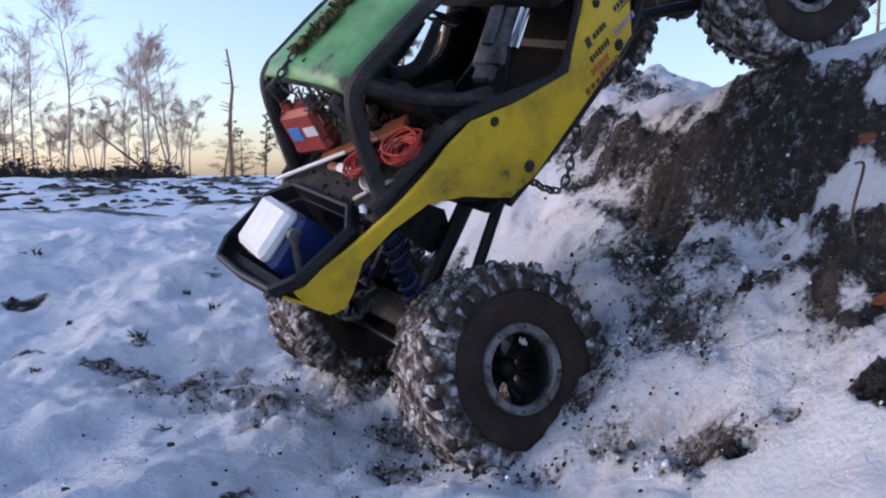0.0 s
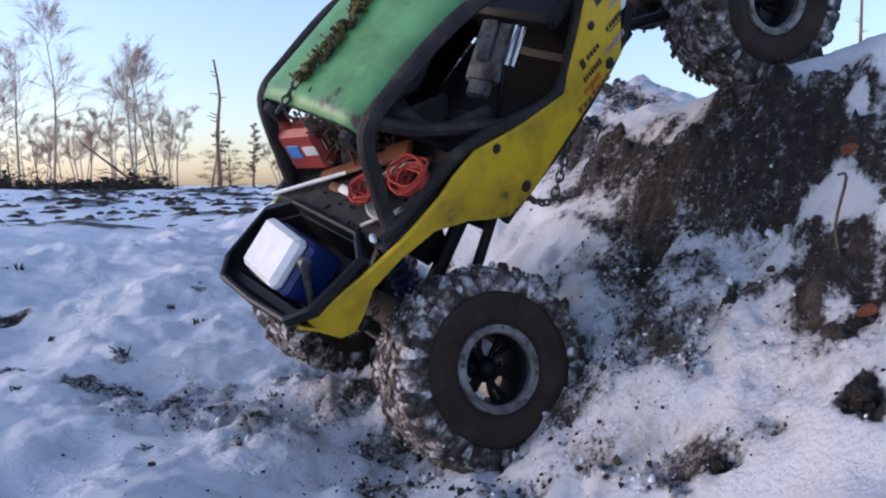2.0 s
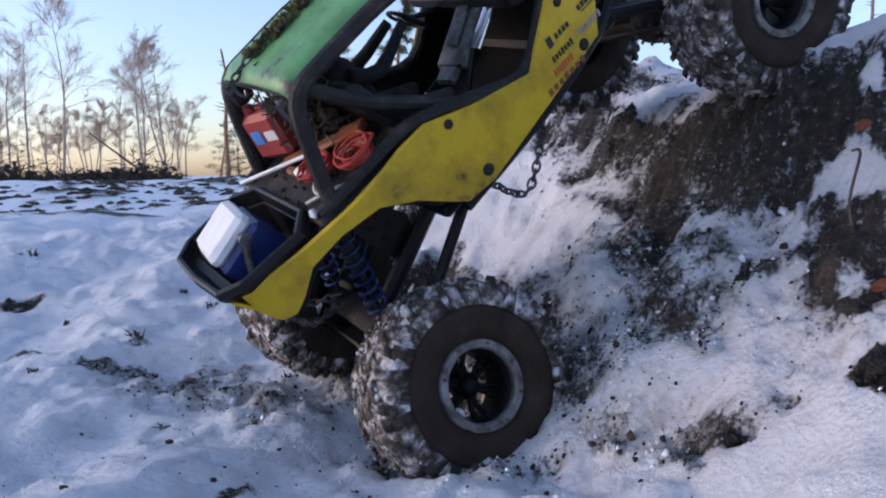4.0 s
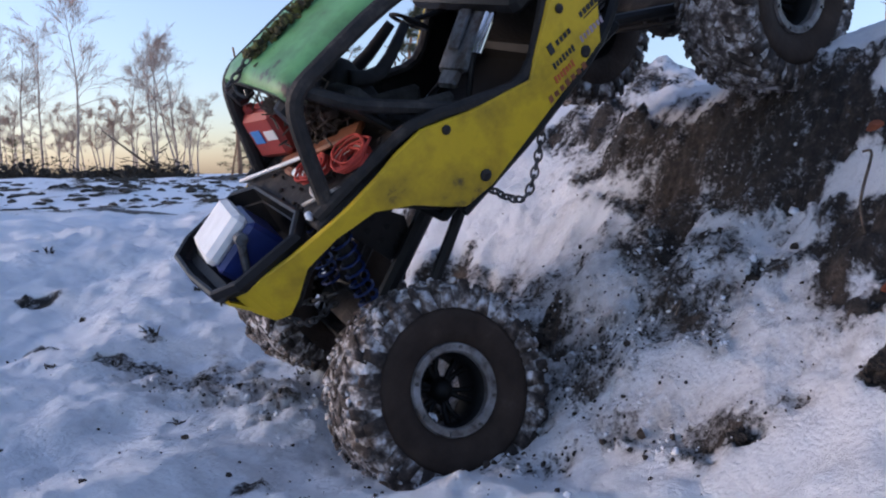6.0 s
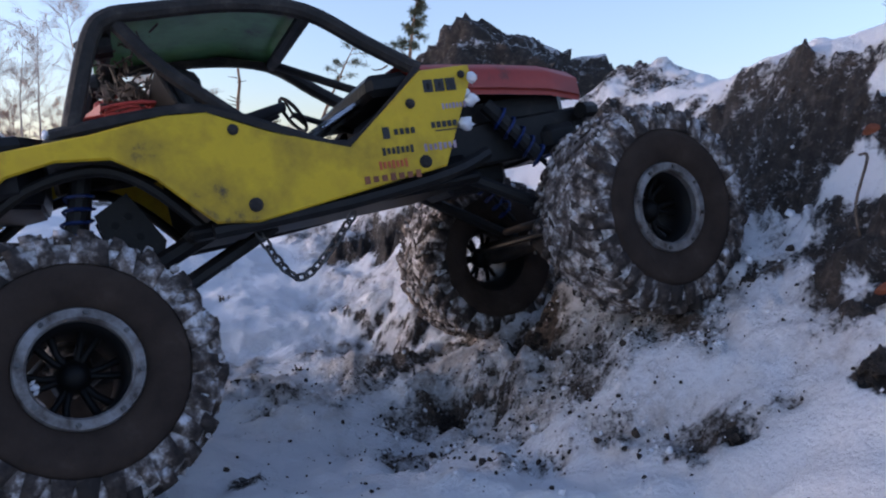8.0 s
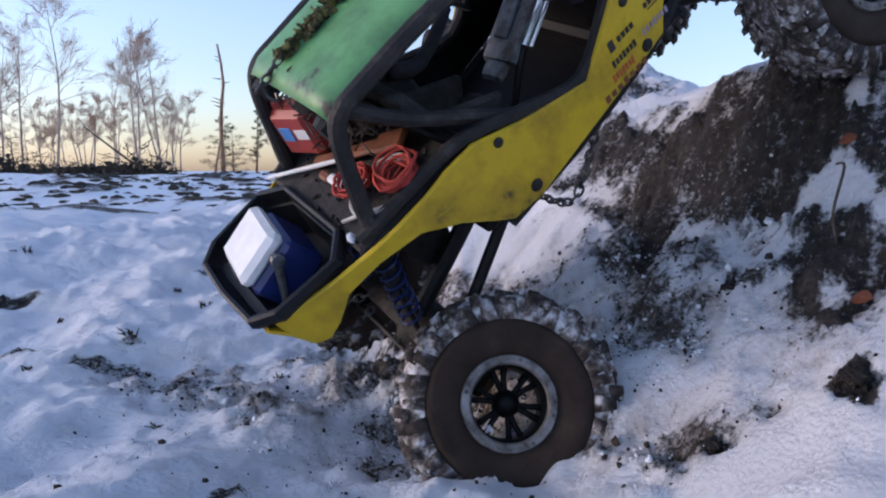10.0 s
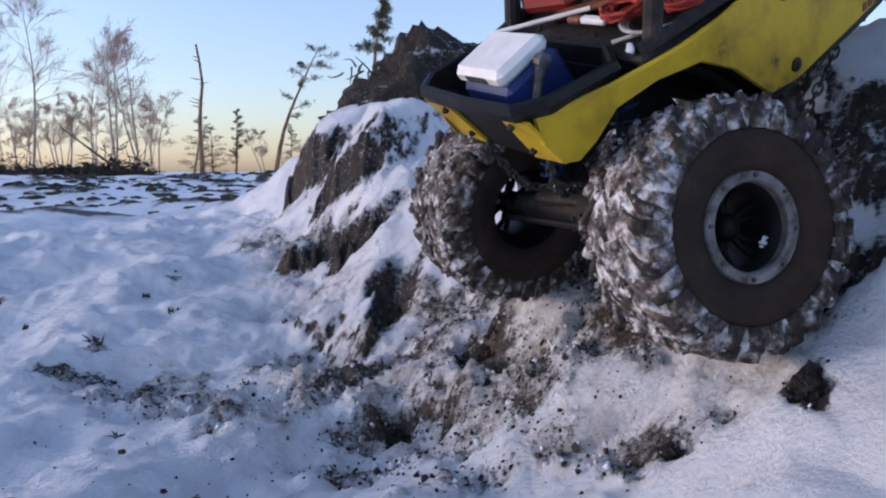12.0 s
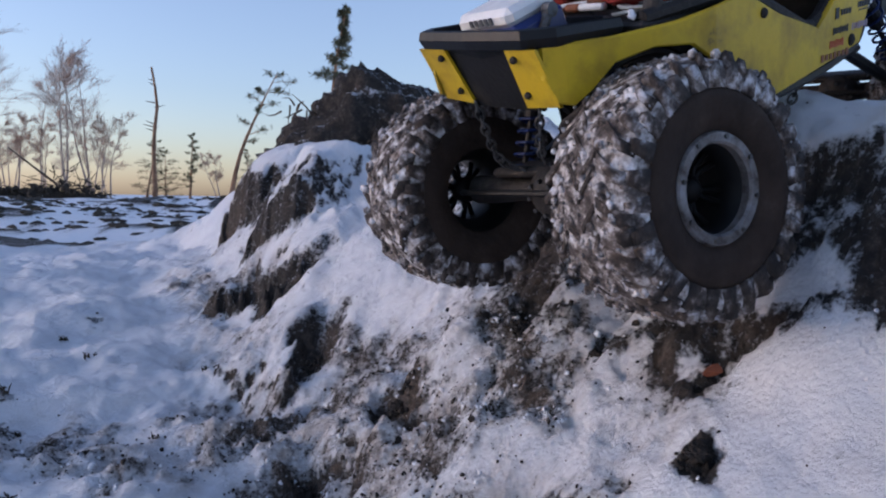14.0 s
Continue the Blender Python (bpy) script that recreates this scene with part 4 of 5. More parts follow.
def suspension():
    # link arms, shock absorbers, and plates whose holes are only dark discs
    for s in (1, -1):
        for a, c, w in (((-0.018, 0.040 * s, -0.056), (0.088, 0.050 * s, -0.100), 0.0042), ((0.006, 0.034 * s, -0.046), (0.100, 0.030 * s, -0.082), 0.0060)):
            b = Build()
            b.tube([a, c], w, 8)
            part("link_arm", b, M_BLACK, truck)
        b = Build()
        b.tube([(-0.15, 0.045 * s, -0.050), (-0.235, 0.060 * s, -0.102)], 0.0045, 8)
        part("link_arm", b, M_BLACK, truck)
        for top, low in (((0.082, 0.030 * s, -0.006), (0.108, 0.034 * s, -0.086)), ((-0.178, 0.044 * s, -0.004), (-0.236, 0.056 * s, -0.088))):
            t, l = Vector(top), Vector(low)
            b = Build()
            b.tube([t, t.lerp(l, 0.5)], 0.0056, 10)
            b.tube([t.lerp(l, 0.5), l], 0.0020, 8)
            shock = part("shock_absorber", b, M_BLACK, truck)
            w = (l - t).normalized()
            p = w.orthogonal().normalized()
            q = w.cross(p)
            b = Build()
            b.tube([t.lerp(l, 0.10 + 0.82 * i / 90) + (p * math.cos(i * 0.63) + q * math.sin(i * 0.63)) * 0.0074 for i in range(91)], 0.0011, 5)
            part("coil_spring", b, M_SPRING, shock, "blue coil spring")
    for s in (1, -1):
        b = Build()
        outer = [(0.060, -0.018), (0.080, -0.028), (0.072, -0.066), (0.052, -0.072), (0.044, -0.050)]
        e = 0.0015
        y = 0.024 * s
        n = len(outer)
        b.add([(x, y - e, z) for x, z in outer] + [(x, y + e, z) for x, z in outer], [tuple(range(n)), tuple(range(2 * n - 1, n - 1, -1))] + [(i, n + i, n + (i + 1) % n, (i + 1) % n) for i in range(n)])
        pl = fix_normals(part("shock_plate", b, M_BLACK, truck))
        # solid discs, coloured as dark as the shade inside drilled holes
        b = Build()
        for x, z in ((0.062, -0.032), (0.070, -0.036), (0.058, -0.045), (0.067, -0.049), (0.055, -0.058), (0.063, -0.062)):
            b.tube([(x, y - 0.0022, z), (x, y + 0.0022, z)], 0.0024, 10)
        part("dark_hole_disc", b, M_RIM, pl)


suspension()

TYRE_R, TYRE_W = 0.0715, 0.060


def wheel_meshes():
    """Builds a wheel once: tyre, sidewall, rim, bead ring, snow caught in it. Its outer face looks along +y."""
    rng = random.Random(11)
    tyre = Build()
    h = TYRE_W / 2
    crown = [(0.030, -h * 0.72), (0.036, -h * 0.86), (0.046, -h * 0.97), (0.058, -h * 0.98), (0.0650, -h * 0.87), (0.0680, -h * 0.5), (0.0684, 0), (0.0680, h * 0.5), (0.0650, h * 0.87), (0.058, h * 0.98), (0.051, h * 0.98)]
    tyre.turned(crown, 72)
    lugs = Build()
    n = 28
    for i in range(n):
        for row, (y0, y1, skew, wid, lean) in enumerate(((-0.0285, -0.011, 0.20, 0.0064, 0), (-0.012, 0.001, -0.20, 0.0056, 0), (-0.001, 0.012, 0.20, 0.0056, 0), (0.011, 0.0285, -0.20, 0.0064, 0), (0.0262, 0.0306, 0.0, 0.0078, 1), (-0.0306, -0.0262, 0.0, 0.0078, 1))):
            a = 6.28318 * (i + (0.5 if row in (1, 3, 4) else 0)) / n + rng.uniform(-0.05, 0.05)
            wid, skew = wid * rng.uniform(0.75, 1.15), skew * rng.uniform(0.6, 1.2)
            top, low = (TYRE_R * rng.uniform(0.950, 0.985), 0.061) if not lean else (0.0640, 0.051)
            pts = []
            for y, da in ((y0, -skew / 2), (y1, skew / 2)):
                for ra in (low, top):
                    for e in (-1, 1):
                        w = wid / ra * (0.62 if ra == low else 0.40)
                        ang = a + da + e * w
                        yy = (y0 + y1) / 2 + (y - (y0 + y1) / 2) * (1.1 if ra == low else 0.8)
                        pts.append((ra * math.cos(ang), yy, ra * math.sin(ang)))
            lugs.add(pts, [(0, 1, 3, 2), (4, 6, 7, 5), (2, 3, 7, 6), (0, 2, 6, 4), (1, 5, 7, 3), (0, 4, 5, 1)])
    wall = Build()
    for s in (1,):
        wall.turned([(0.0285, s * h * 0.80), (0.030, s * h * 0.90), (0.040, s * h * 1.01), (0.046, s * h * 1.035), (0.0495, s * h * 1.02), (0.0515, s * h * 0.93)], 64)
        wall.turned([(0.0535, -h * 0.93), (0.050, -h * 1.02), (0.040, -h * 1.01), (0.030, -h * 0.90), (0.027, -h * 0.6)], 64)
    snow = Build()
    for i in range(800):
        a, y = rng.uniform(0, 6.28318), rng.uniform(-h * 0.95, h * 0.95)
        r = 0.0676 - (0.006 if abs(y) > h * 0.8 else 0)
        s = 0.0009 + 0.0022 * rng.random() ** 3
        r += 0.0012 * rng.random()
        snow.lump((r * math.cos(a), y, r * math.sin(a)), (s, s * 1.2, s), rng, 0.4, 1)
    rim = Build()
    rim.turned([(0.0285, h * 0.82), (0.0225, h * 0.72), (0.0215, h * 0.20), (0.0215, -h * 0.30), (0.027, -h * 0.62), (0.0285, -h * 0.80)], 40)
    for i in range(6):
        a = 6.28318 * i / 6
        for d in (-0.13, 0.13):
            p = [(r * math.cos(a + d * k), y, r * math.sin(a + d * k)) for r, y, k in ((0.006, h * 0.20, 1.0), (0.014, h * 0.14, 1.1), (0.0222, h * 0.28, 1.4))]
            rim.tube(p, [0.0020, 0.0019, 0.0022], 6)
    rim.tube([(0, -h * 0.2, 0), (0, h * 0.18, 0), (0, h * 0.36, 0), (0, h * 0.44, 0)], [0.009, 0.009, 0.006, 0.003], 12)
    ring = Build()
    ring.turned([(0.0235, h * 0.72), (0.0232, h * 0.90), (0.0244, h * 0.95), (0.0286, h * 0.95), (0.0294, h * 0.90), (0.0296, h * 0.80)], 48)
    bolts = Build()
    for i in range(8):
        a = 6.28318 * (i + 0.3) / 8
        c = Vector((0.0268 * math.cos(a), h * 0.95, 0.0268 * math.sin(a)))
        bolts.tube([c - Vector((0, 0.001, 0)), c + Vector((0, 0.0012, 0))], 0.0013, 6)
    caught = Build()
    for a, s in ((3.0, 0.0030), (2.86, 0.0022), (3.12, 0.0018)):
        caught.lump((0.0195 * math.cos(a), h * 0.50, 0.0195 * math.sin(a)), (s * 0.9, s * 0.4, s * 0.45), rng, 0.5, 2)
    return [("tyre", tyre.mesh("tyre", [M_TYRE], True), "muddy tyre packed with snow"), ("tread", lugs.mesh("tread", [M_LUG], True), ""), ("sidewall", wall.mesh("sidewall", [M_WALL], True), "brown muddy sidewall"),
            ("tread_snow", snow.mesh("tread_snow", [M_TYRE], True), ""), ("rim", rim.mesh("rim", [M_RIM], True), "black spoked rim"), ("bead_ring", ring.mesh("bead_ring", [M_RING]), "dull aluminium bead ring"),
            ("ring_bolts", bolts.mesh("ring_bolts", [M_STEEL]), ""), ("caught_snow", caught.mesh("caught_snow", [M_SNOW], True), "snow caught in the rim")]


WHEEL = wheel_meshes()


def wheel():
    hub = tagged(new("wheel"), "big snow-caked off-road wheel")
    hub.parent = truck
    for name, me, label in WHEEL:
        ob = new(name, me)
        ob.parent = hub
        tagged(ob, label)
    return hub


def axle():
    b = Build()
    b.tube([(0, -0.075, 0), (0, -0.055, 0), (0, -0.030, 0), (0, 0.030, 0), (0, 0.055, 0), (0, 0.075, 0)], [0.010, 0.0095, 0.0075, 0.0075, 0.0095, 0.010], 12)
    b.tube([(-0.020, 0.006, 0.0), (-0.004, 0.006, 0), (0.010, 0.006, 0), (0.018, 0.006, 0)], [0.008, 0.017, 0.018, 0.010], 14)
    b.box((0, 0, 0.014), (0.022, 0.09, 0.006), 0.002)
    ob = part("axle", b, M_TUBE, truck, "muddy black axle with its differential", True)
    b = Build()
    for i in range(8):
        a = 6.28318 * i / 8
        b.tube([(0.016, 0.006 + 0.011 * math.cos(a), 0.011 * math.sin(a)), (0.0195, 0.006 + 0.011 * math.cos(a), 0.011 * math.sin(a))], 0.0014, 6)
    part("cover_bolts", b, M_STEEL, ob)
    b = Build()
    b.tube([(0.020, -0.07, 0.004), (0.020, 0.07, 0.004)], 0.0022, 8)
    part("track_rod", b, M_BLACK, ob)
    return ob


bed_near, bed_far, nose_near, nose_far = wheel(), wheel(), wheel(), wheel()
bed_axle, nose_axle = axle(), axle()


# ---- the upturned root plate on the bank ----
def root_plate():
    rng = random.Random(21)
    bm = bmesh.new()
    bmesh.ops.create_icosphere(bm, subdivisions=6, radius=1)
    for v in bm.verts:
        p = v.co.copy()
        q = Vector((p.x * 0.235, p.y * 0.11, p.z * 0.185))
        top = max(0.0, p.z)
        q.z -= 0.06 * max(0.0, p.x) * top
        q.z += 0.022 * math.exp(-((p.x + 0.32) / 0.22) ** 2) * top
        q.z += 0.035 * math.exp(-((p.x - 0.66) / 0.25) ** 2) * top
        big = noise.fractal(Vector(p) * 2.6, 0.9, 2.1, 4)
        fine = noise.fractal(Vector(p) * 11.0 + Vector((3, 1, 7)), 0.8, 2.1, 4)
        v.co = q * (1 + 0.20 * big + 0.07 * fine)
    me = bpy.data.meshes.new("root_plate")
    bm.to_mesh(me)
    bm.free()
    snow = me.attributes.new("snow_cover", "FLOAT", "POINT")
    me.update()
    vals = []
    for v in me.vertices:
        up = v.normal.z
        k = noise.fractal(v.co * 14.0, 0.8, 2.0, 3)
        vals.append(min(max((up - 0.55) * 1.5 + 0.5 * k, 0), 1) * 0.85 + 0.55 * math.exp(-((v.co.x - 0.045 - 0.1 * v.co.z) / 0.022) ** 2) * (0.6 + k))
    snow.data.foreach_set("value", vals)
    me.polygons.foreach_set("use_smooth", [True] * len(me.polygons))
    me.materials.append(M_GROUND)
    plate = new("root_plate", me)
    plate.location = (0.105, 1.29, 0.186)
    tagged(plate, "dark upturned root plate of a fallen tree with soil", "tree stump")
    b = Build()
    for i in range(150):
        a = rng.uniform(0, 6.28)
        p = Vector((math.cos(a) * 0.20 * rng.uniform(0.5, 1.0), -0.06 - rng.uniform(0, 0.03), math.sin(a) * 0.15 * rng.uniform(0.2, 1)))
        if rng.random() < 0.45:
            p = Vector((-0.17 + rng.gauss(0, 0.02), -0.02, rng.uniform(-0.06, 0.16)))
        pts = [p]
        w = Vector((rng.gauss(-0.4, 0.6), rng.gauss(-0.5, 0.4), rng.gauss(0.1, 0.6))).normalized()
        for k in range(3):
            w = (w + Vector((rng.gauss(0, .4), rng.gauss(0, .4), rng.gauss(-0.1, .4)))).normalized()
            pts.append(pts[-1] + w * rng.uniform(0.006, 0.018))
        b.tube(pts, [0.0018, 0.0014, 0.0010, 0.0004], 5)
    tagged(part("roots", b, M_ROOT, plate, "thin torn roots"), kind="stuff")
    return plate


root_plate()


def scatter_clods():
    """Crumbs of soil and snow thrown over the slope, lying as they fell."""
    rng = random.Random(31)
    dark, pale = Build(), Build()
    spots = [((-0.05, 0.58), (0.15, 0.08), 1900), ((0.06, 0.56), (0.09, 0.08), 1700), ((0.17, 0.60), (0.06, 0.08), 700), ((-0.25, 0.70), (0.08, 0.05), 350), ((0.0, 0.72), (0.10, 0.08), 800),
             ((0.22, 0.42), (0.07, 0.08), 140), ((-0.3, 0.8), (0.22, 0.15), 160), ((0.0, 0.9), (0.12, 0.14), 220)]
    for c, s, n in spots:
        for i in range(n):
            x, y = rng.gauss(c[0], s[0]) * BANK, rng.gauss(c[1], s[1]) * BANK
            if y < 0.30:
                continue
            z, cover = ground_at(x, y)
            if cover > 0.85 and rng.random() < 0.82:
                continue
            r = min(0.00065 * math.exp(rng.gauss(0, 0.55)), 0.0035)
            (pale if rng.random() < 0.42 else dark).lump((x, y, z + r * 0.25), (r, r * rng.uniform(0.7, 1.3), r * 0.8), rng, 0.45, 1)
    tagged(part("soil_crumbs", dark, M_CLOD), "dark soil crumbs scattered over the snow", "soil", kind="stuff")
    tagged(part("snow_lumps", pale, M_SNOW, soft=True), "loose lumps of thrown snow", "snow", kind="stuff")


scatter_clods()


def soil_clod(x, y, s, seed):
    """A broken clod of peat with crumbs round it."""
    rng = random.Random(seed)
    b = Build()
    for i in range(46):
        d = abs(rng.gauss(0, 0.75))
        a = rng.uniform(0, 6.28318)
        px, py = x + s * d * math.cos(a), y + s * d * math.sin(a)
        r = s * rng.uniform(0.10, 0.34) * math.exp(-0.5 * d * d)
        b.lump((px - x, py - y, gz(px, py) - gz(x, y) + r * 0.3 + 0.15 * s * math.exp(-3 * d * d)), (r, r, r * 0.9), rng, 0.4, 2 if r > 0.0025 else 1)
    b.lump((0, 0, 0.05 * s), (s * 0.75, s * 0.6, s * 0.36), rng, 0.22, 3, flat=True)
    b.lump((0.1 * s, 0.15 * s, 0.3 * s), (s * 0.22, s * 0.2, s * 0.42), rng, 0.35, 2, flat=True)
    ob = part("soil_clod", b, M_SOIL)
    ob.location = (x, y, gz(x, y))
    tagged(ob, "dark crumbling clod of peat on the snow", "soil clod", kind="stuff")


gz = lambda x, y: ground_at(x, y)[0]
for i, (x, y, s) in enumerate(((0.215, 0.381, 0.0105), (0.149, 0.395, 0.007), (-0.142, 0.585, 0.010), (0.000, 0.572, 0.012), (0.068, 0.600, 0.012), (0.196, 0.505, 0.006), (-0.012, 0.76, 0.012), (0.158, 0.575, 0.010))):
    soil_clod(x, y, s, 140 + i)


def leaf(x, y, z, seed):
    rng = random.Random(seed)
    b = Build()
    n = 9
    rim = [(0.0050 * math.cos(a) * (1 + 0.5 * rng.random()), 0.0015 * math.sin(2 * a), 0.0034 * math.sin(a)) for a in [6.28318 * i / n for i in range(n)]]
    b.add([(0, -0.0015, 0)] + rim + [(0, 0.0, 0)] + [(p[0], p[1] + 0.0008, p[2]) for p in rim], [(0, 1 + i, 1 + (i + 1) % n) for i in range(n)] + [(n + 1, n + 2 + (i + 1) % n, n + 2 + i) for i in range(n)] + [(1 + i, n + 2 + i, n + 2 + (i + 1) % n, 1 + (i + 1) % n) for i in range(n)])
    ob = part("dead_leaf", b, M_LEAF)
    ob.location, ob.rotation_euler = (x, y, z), (rng.uniform(-.4, .4), rng.uniform(-.6, .6), rng.uniform(-.4, .4))
    tagged(ob, "rust-brown dead leaf stuck in the soil bank", "leaf", "dead leaves")


for i, (x, y) in enumerate(((0.243, 0.440), (0.273, 0.520))):
    leaf(x, y - 0.012, ground_at(x, y)[0] + 0.002, 60 + i)


def twig(pts, r, label):
    b = Build()
    b.tube(pts, r, 6, smooth=4)
    tagged(part("twig", b, M_ROOT, soft=True), label, "twig", "twigs")


twig([(0.252, 0.475, gz(0.252, 0.475) + 0.002), (0.250, 0.478, gz(0.25, 0.478) + 0.024), (0.262, 0.490, gz(0.262, 0.49) + 0.03), (0.262, 0.500, gz(0.262, 0.5) + 0.03)], 0.0009, "thin pale twig leaning on the soil bank")
twig([(0.146, 0.512, gz(0.146, 0.512) + 0.001), (0.151, 0.510, gz(0.151, 0.51) + 0.006), (0.147, 0.506, gz(0.147, 0.506) + 0.002)], 0.0009, "small dark hooked twig on the snow")


def grass_tuft(x, y, n, h, seed):
    rng = random.Random(seed)
    z, _ = ground_at(x, y)
    b = Build()
    for i in range(n):
        p = Vector((rng.gauss(0, h * 0.3), rng.gauss(0, h * 0.3), -0.002))
        t = p + Vector((rng.gauss(0, h * 0.5), rng.gauss(0, h * 0.4), h * rng.uniform(0.4, 1.1)))
        b.tube([p, p.lerp(t, 0.5) + Vector((0, 0, h * 0.15)), t], [0.0009, 0.0007, 0.0003], 4)
    for i in range(n // 3):
        b.lump((rng.gauss(0, h * 0.5), rng.gauss(0, h * 0.5), 0.001), (h * 0.2, h * 0.2, h * 0.12), rng, 0.4, 1)
    ob = part("grass_tuft", b, M_HEATHER)
    ob.location = (x, y, z)
    tagged(ob, "dark tuft of heather poking through the snow", "grass tuft", "heather tufts")


for i, (x, y, h) in enumerate(((-0.292, 0.742, 0.016), (-0.26, 0.70, 0.011), (-0.355, 0.67, 0.010), (-0.30, 0.91, 0.013), (-0.25, 0.84, 0.013), (-0.40, 0.83, 0.012), (-0.16, 0.66, 0.014), (-0.13, 0.655, 0.012),
                              (-0.21, 0.64, 0.010), (-0.55, 1.05, 0.02), (-0.12, 0.80, 0.013), (-0.20, 0.545, 0.008), (0.02, 0.505, 0.009))):
    grass_tuft(x, y, 8, h * 0.6, 80 + i)


# ---- the heath and its trees ----
def heath_tussocks():
    """Dark heather clumps standing out of the snow between the crest and the trees."""
    rng = random.Random(51)
    b = Build()
    for i in range(5000):
        y = 3.2 + 26 * rng.random() ** 1.8
        x = rng.uniform(-0.95, 0.55) * y * 0.75 - 0.1
        z, cover = ground_at(x, y)
        if cover > 0.75 and rng.random() < 0.45:
            continue
        s = rng.uniform(0.010, 0.030) * (0.7 + 0.10 * y)
        b.lump((x, y, z), (s * 2.4, s * 1.2, s * 0.8), rng, 0.45, 1, flat=True)
    tagged(part("heather", b, M_HEATHER), "dark heather clumps in the snow", "heather", kind="stuff")


heath_tussocks()


def branchy(b, p, way, length, r, depth, rng, droop=0.0, slot=0, spread=0.38):
    """A limb with its twigs."""
    pts, rad, w = [p], [r], way.normalized()
    n = 4 if depth > 1 else 3
    for i in range(n):
        w = (w + Vector((rng.gauss(0, .13), rng.gauss(0, .13), rng.gauss(0.03, .10) - droop * (i / n)))).normalized()
        pts.append(pts[-1] + w * length / n)
        rad.append(max(r * (1 - 0.8 * (i + 1) / n), 0.0045))
    b.tube(pts, rad, 4 if depth < 3 else 6, slot=slot if depth < 2 else 0)
    if depth:
        for k in range(6 if depth > 1 else 7):
            t = rng.uniform(0.25, 1.0)
            i = min(int(t * n), n - 1)
            q = pts[i].lerp(pts[i + 1], t * n - i)
            side = Vector((rng.gauss(0, 1), rng.gauss(0, 1), rng.gauss(0.35, 0.5)))
            branchy(b, q, (w + side.normalized() * rng.uniform(spread, spread * 2.2)).normalized(), length * rng.uniform(0.50, 0.80), rad[i] * 0.5, depth - 1, rng, droop + 0.05, slot, spread)


def place(px, d):
    """A spot d metres off in the way of the picture's column px at the start."""
    return (px - 784) / 1386 * d, d


def bare_birch(px, d, height, seed, lean=0.0, stems=1, full=1.0, leaf_mat=None):
    rng = random.Random(seed)
    x, y = place(px, d)
    tree = tagged(new("birch_tree"), "bare winter birch with fine reddish twigs" if leaf_mat is None else "low birch with russet winter leaves", "tree", "birches on the heath")
    tree.location = (x, y, gz(x, y) - 0.1)
    trunk, crown = Build(), Build()
    for s in range(stems):
        w = Vector((lean + rng.gauss(0, 0.10) * (stems > 1), rng.gauss(0, 0.05), 1)).normalized()
        pts, rad = [Vector((rng.gauss(0, 0.25) * (stems > 1), 0, 0))], [0.035 * height / 5 + 0.02]
        n = 9
        for i in range(n):
            w = (w + Vector((rng.gauss(0, 0.05), rng.gauss(0, 0.05), 0.05))).normalized()
            pts.append(pts[-1] + w * height / n * rng.uniform(0.93, 1.05))
            rad.append(rad[0] * (1 - 0.9 * (i + 1) / n))
        trunk.tube(pts, rad, 7)
        for k in range(int(20 * full)):
            t = rng.uniform(0.28, 0.98) ** 0.8
            i = min(int(t * n), n - 1)
            q = pts[i].lerp(pts[i + 1], t * n - i)
            a = rng.uniform(0, 6.28)
            branchy(crown, q, Vector((math.cos(a) * 0.75, math.sin(a) * 0.75, rng.uniform(0.5, 1.1))), height * rng.uniform(0.10, 0.20) * (1.25 - 0.5 * t), rad[i] * 0.45, 2, rng, 0.10)
    if leaf_mat is not None:
        ends = [crown.v[rng.randrange(len(crown.v))] for _ in range(1500)]
        for e in ends:
            s = rng.uniform(0.012, 0.028)
            p = Vector(e) + Vector((rng.gauss(0, .06), rng.gauss(0, .06), rng.gauss(0, .06)))
            u, v = Vector((rng.gauss(0, 1), rng.gauss(0, 1), rng.gauss(0, 1))).normalized() * s, Vector((rng.gauss(0, 1), rng.gauss(0, 1), rng.gauss(0, 1))).normalized() * s
            crown.add([p - u, p + v, p + u, p - v], [(0, 1, 2, 3)], 1)
    part("trunk", trunk, M_BARK, tree)
    part("crown", crown, [M_TWIG, leaf_mat or M_TWIG], tree, "spray of bare twigs" if leaf_mat is None else "thin russet leaves")


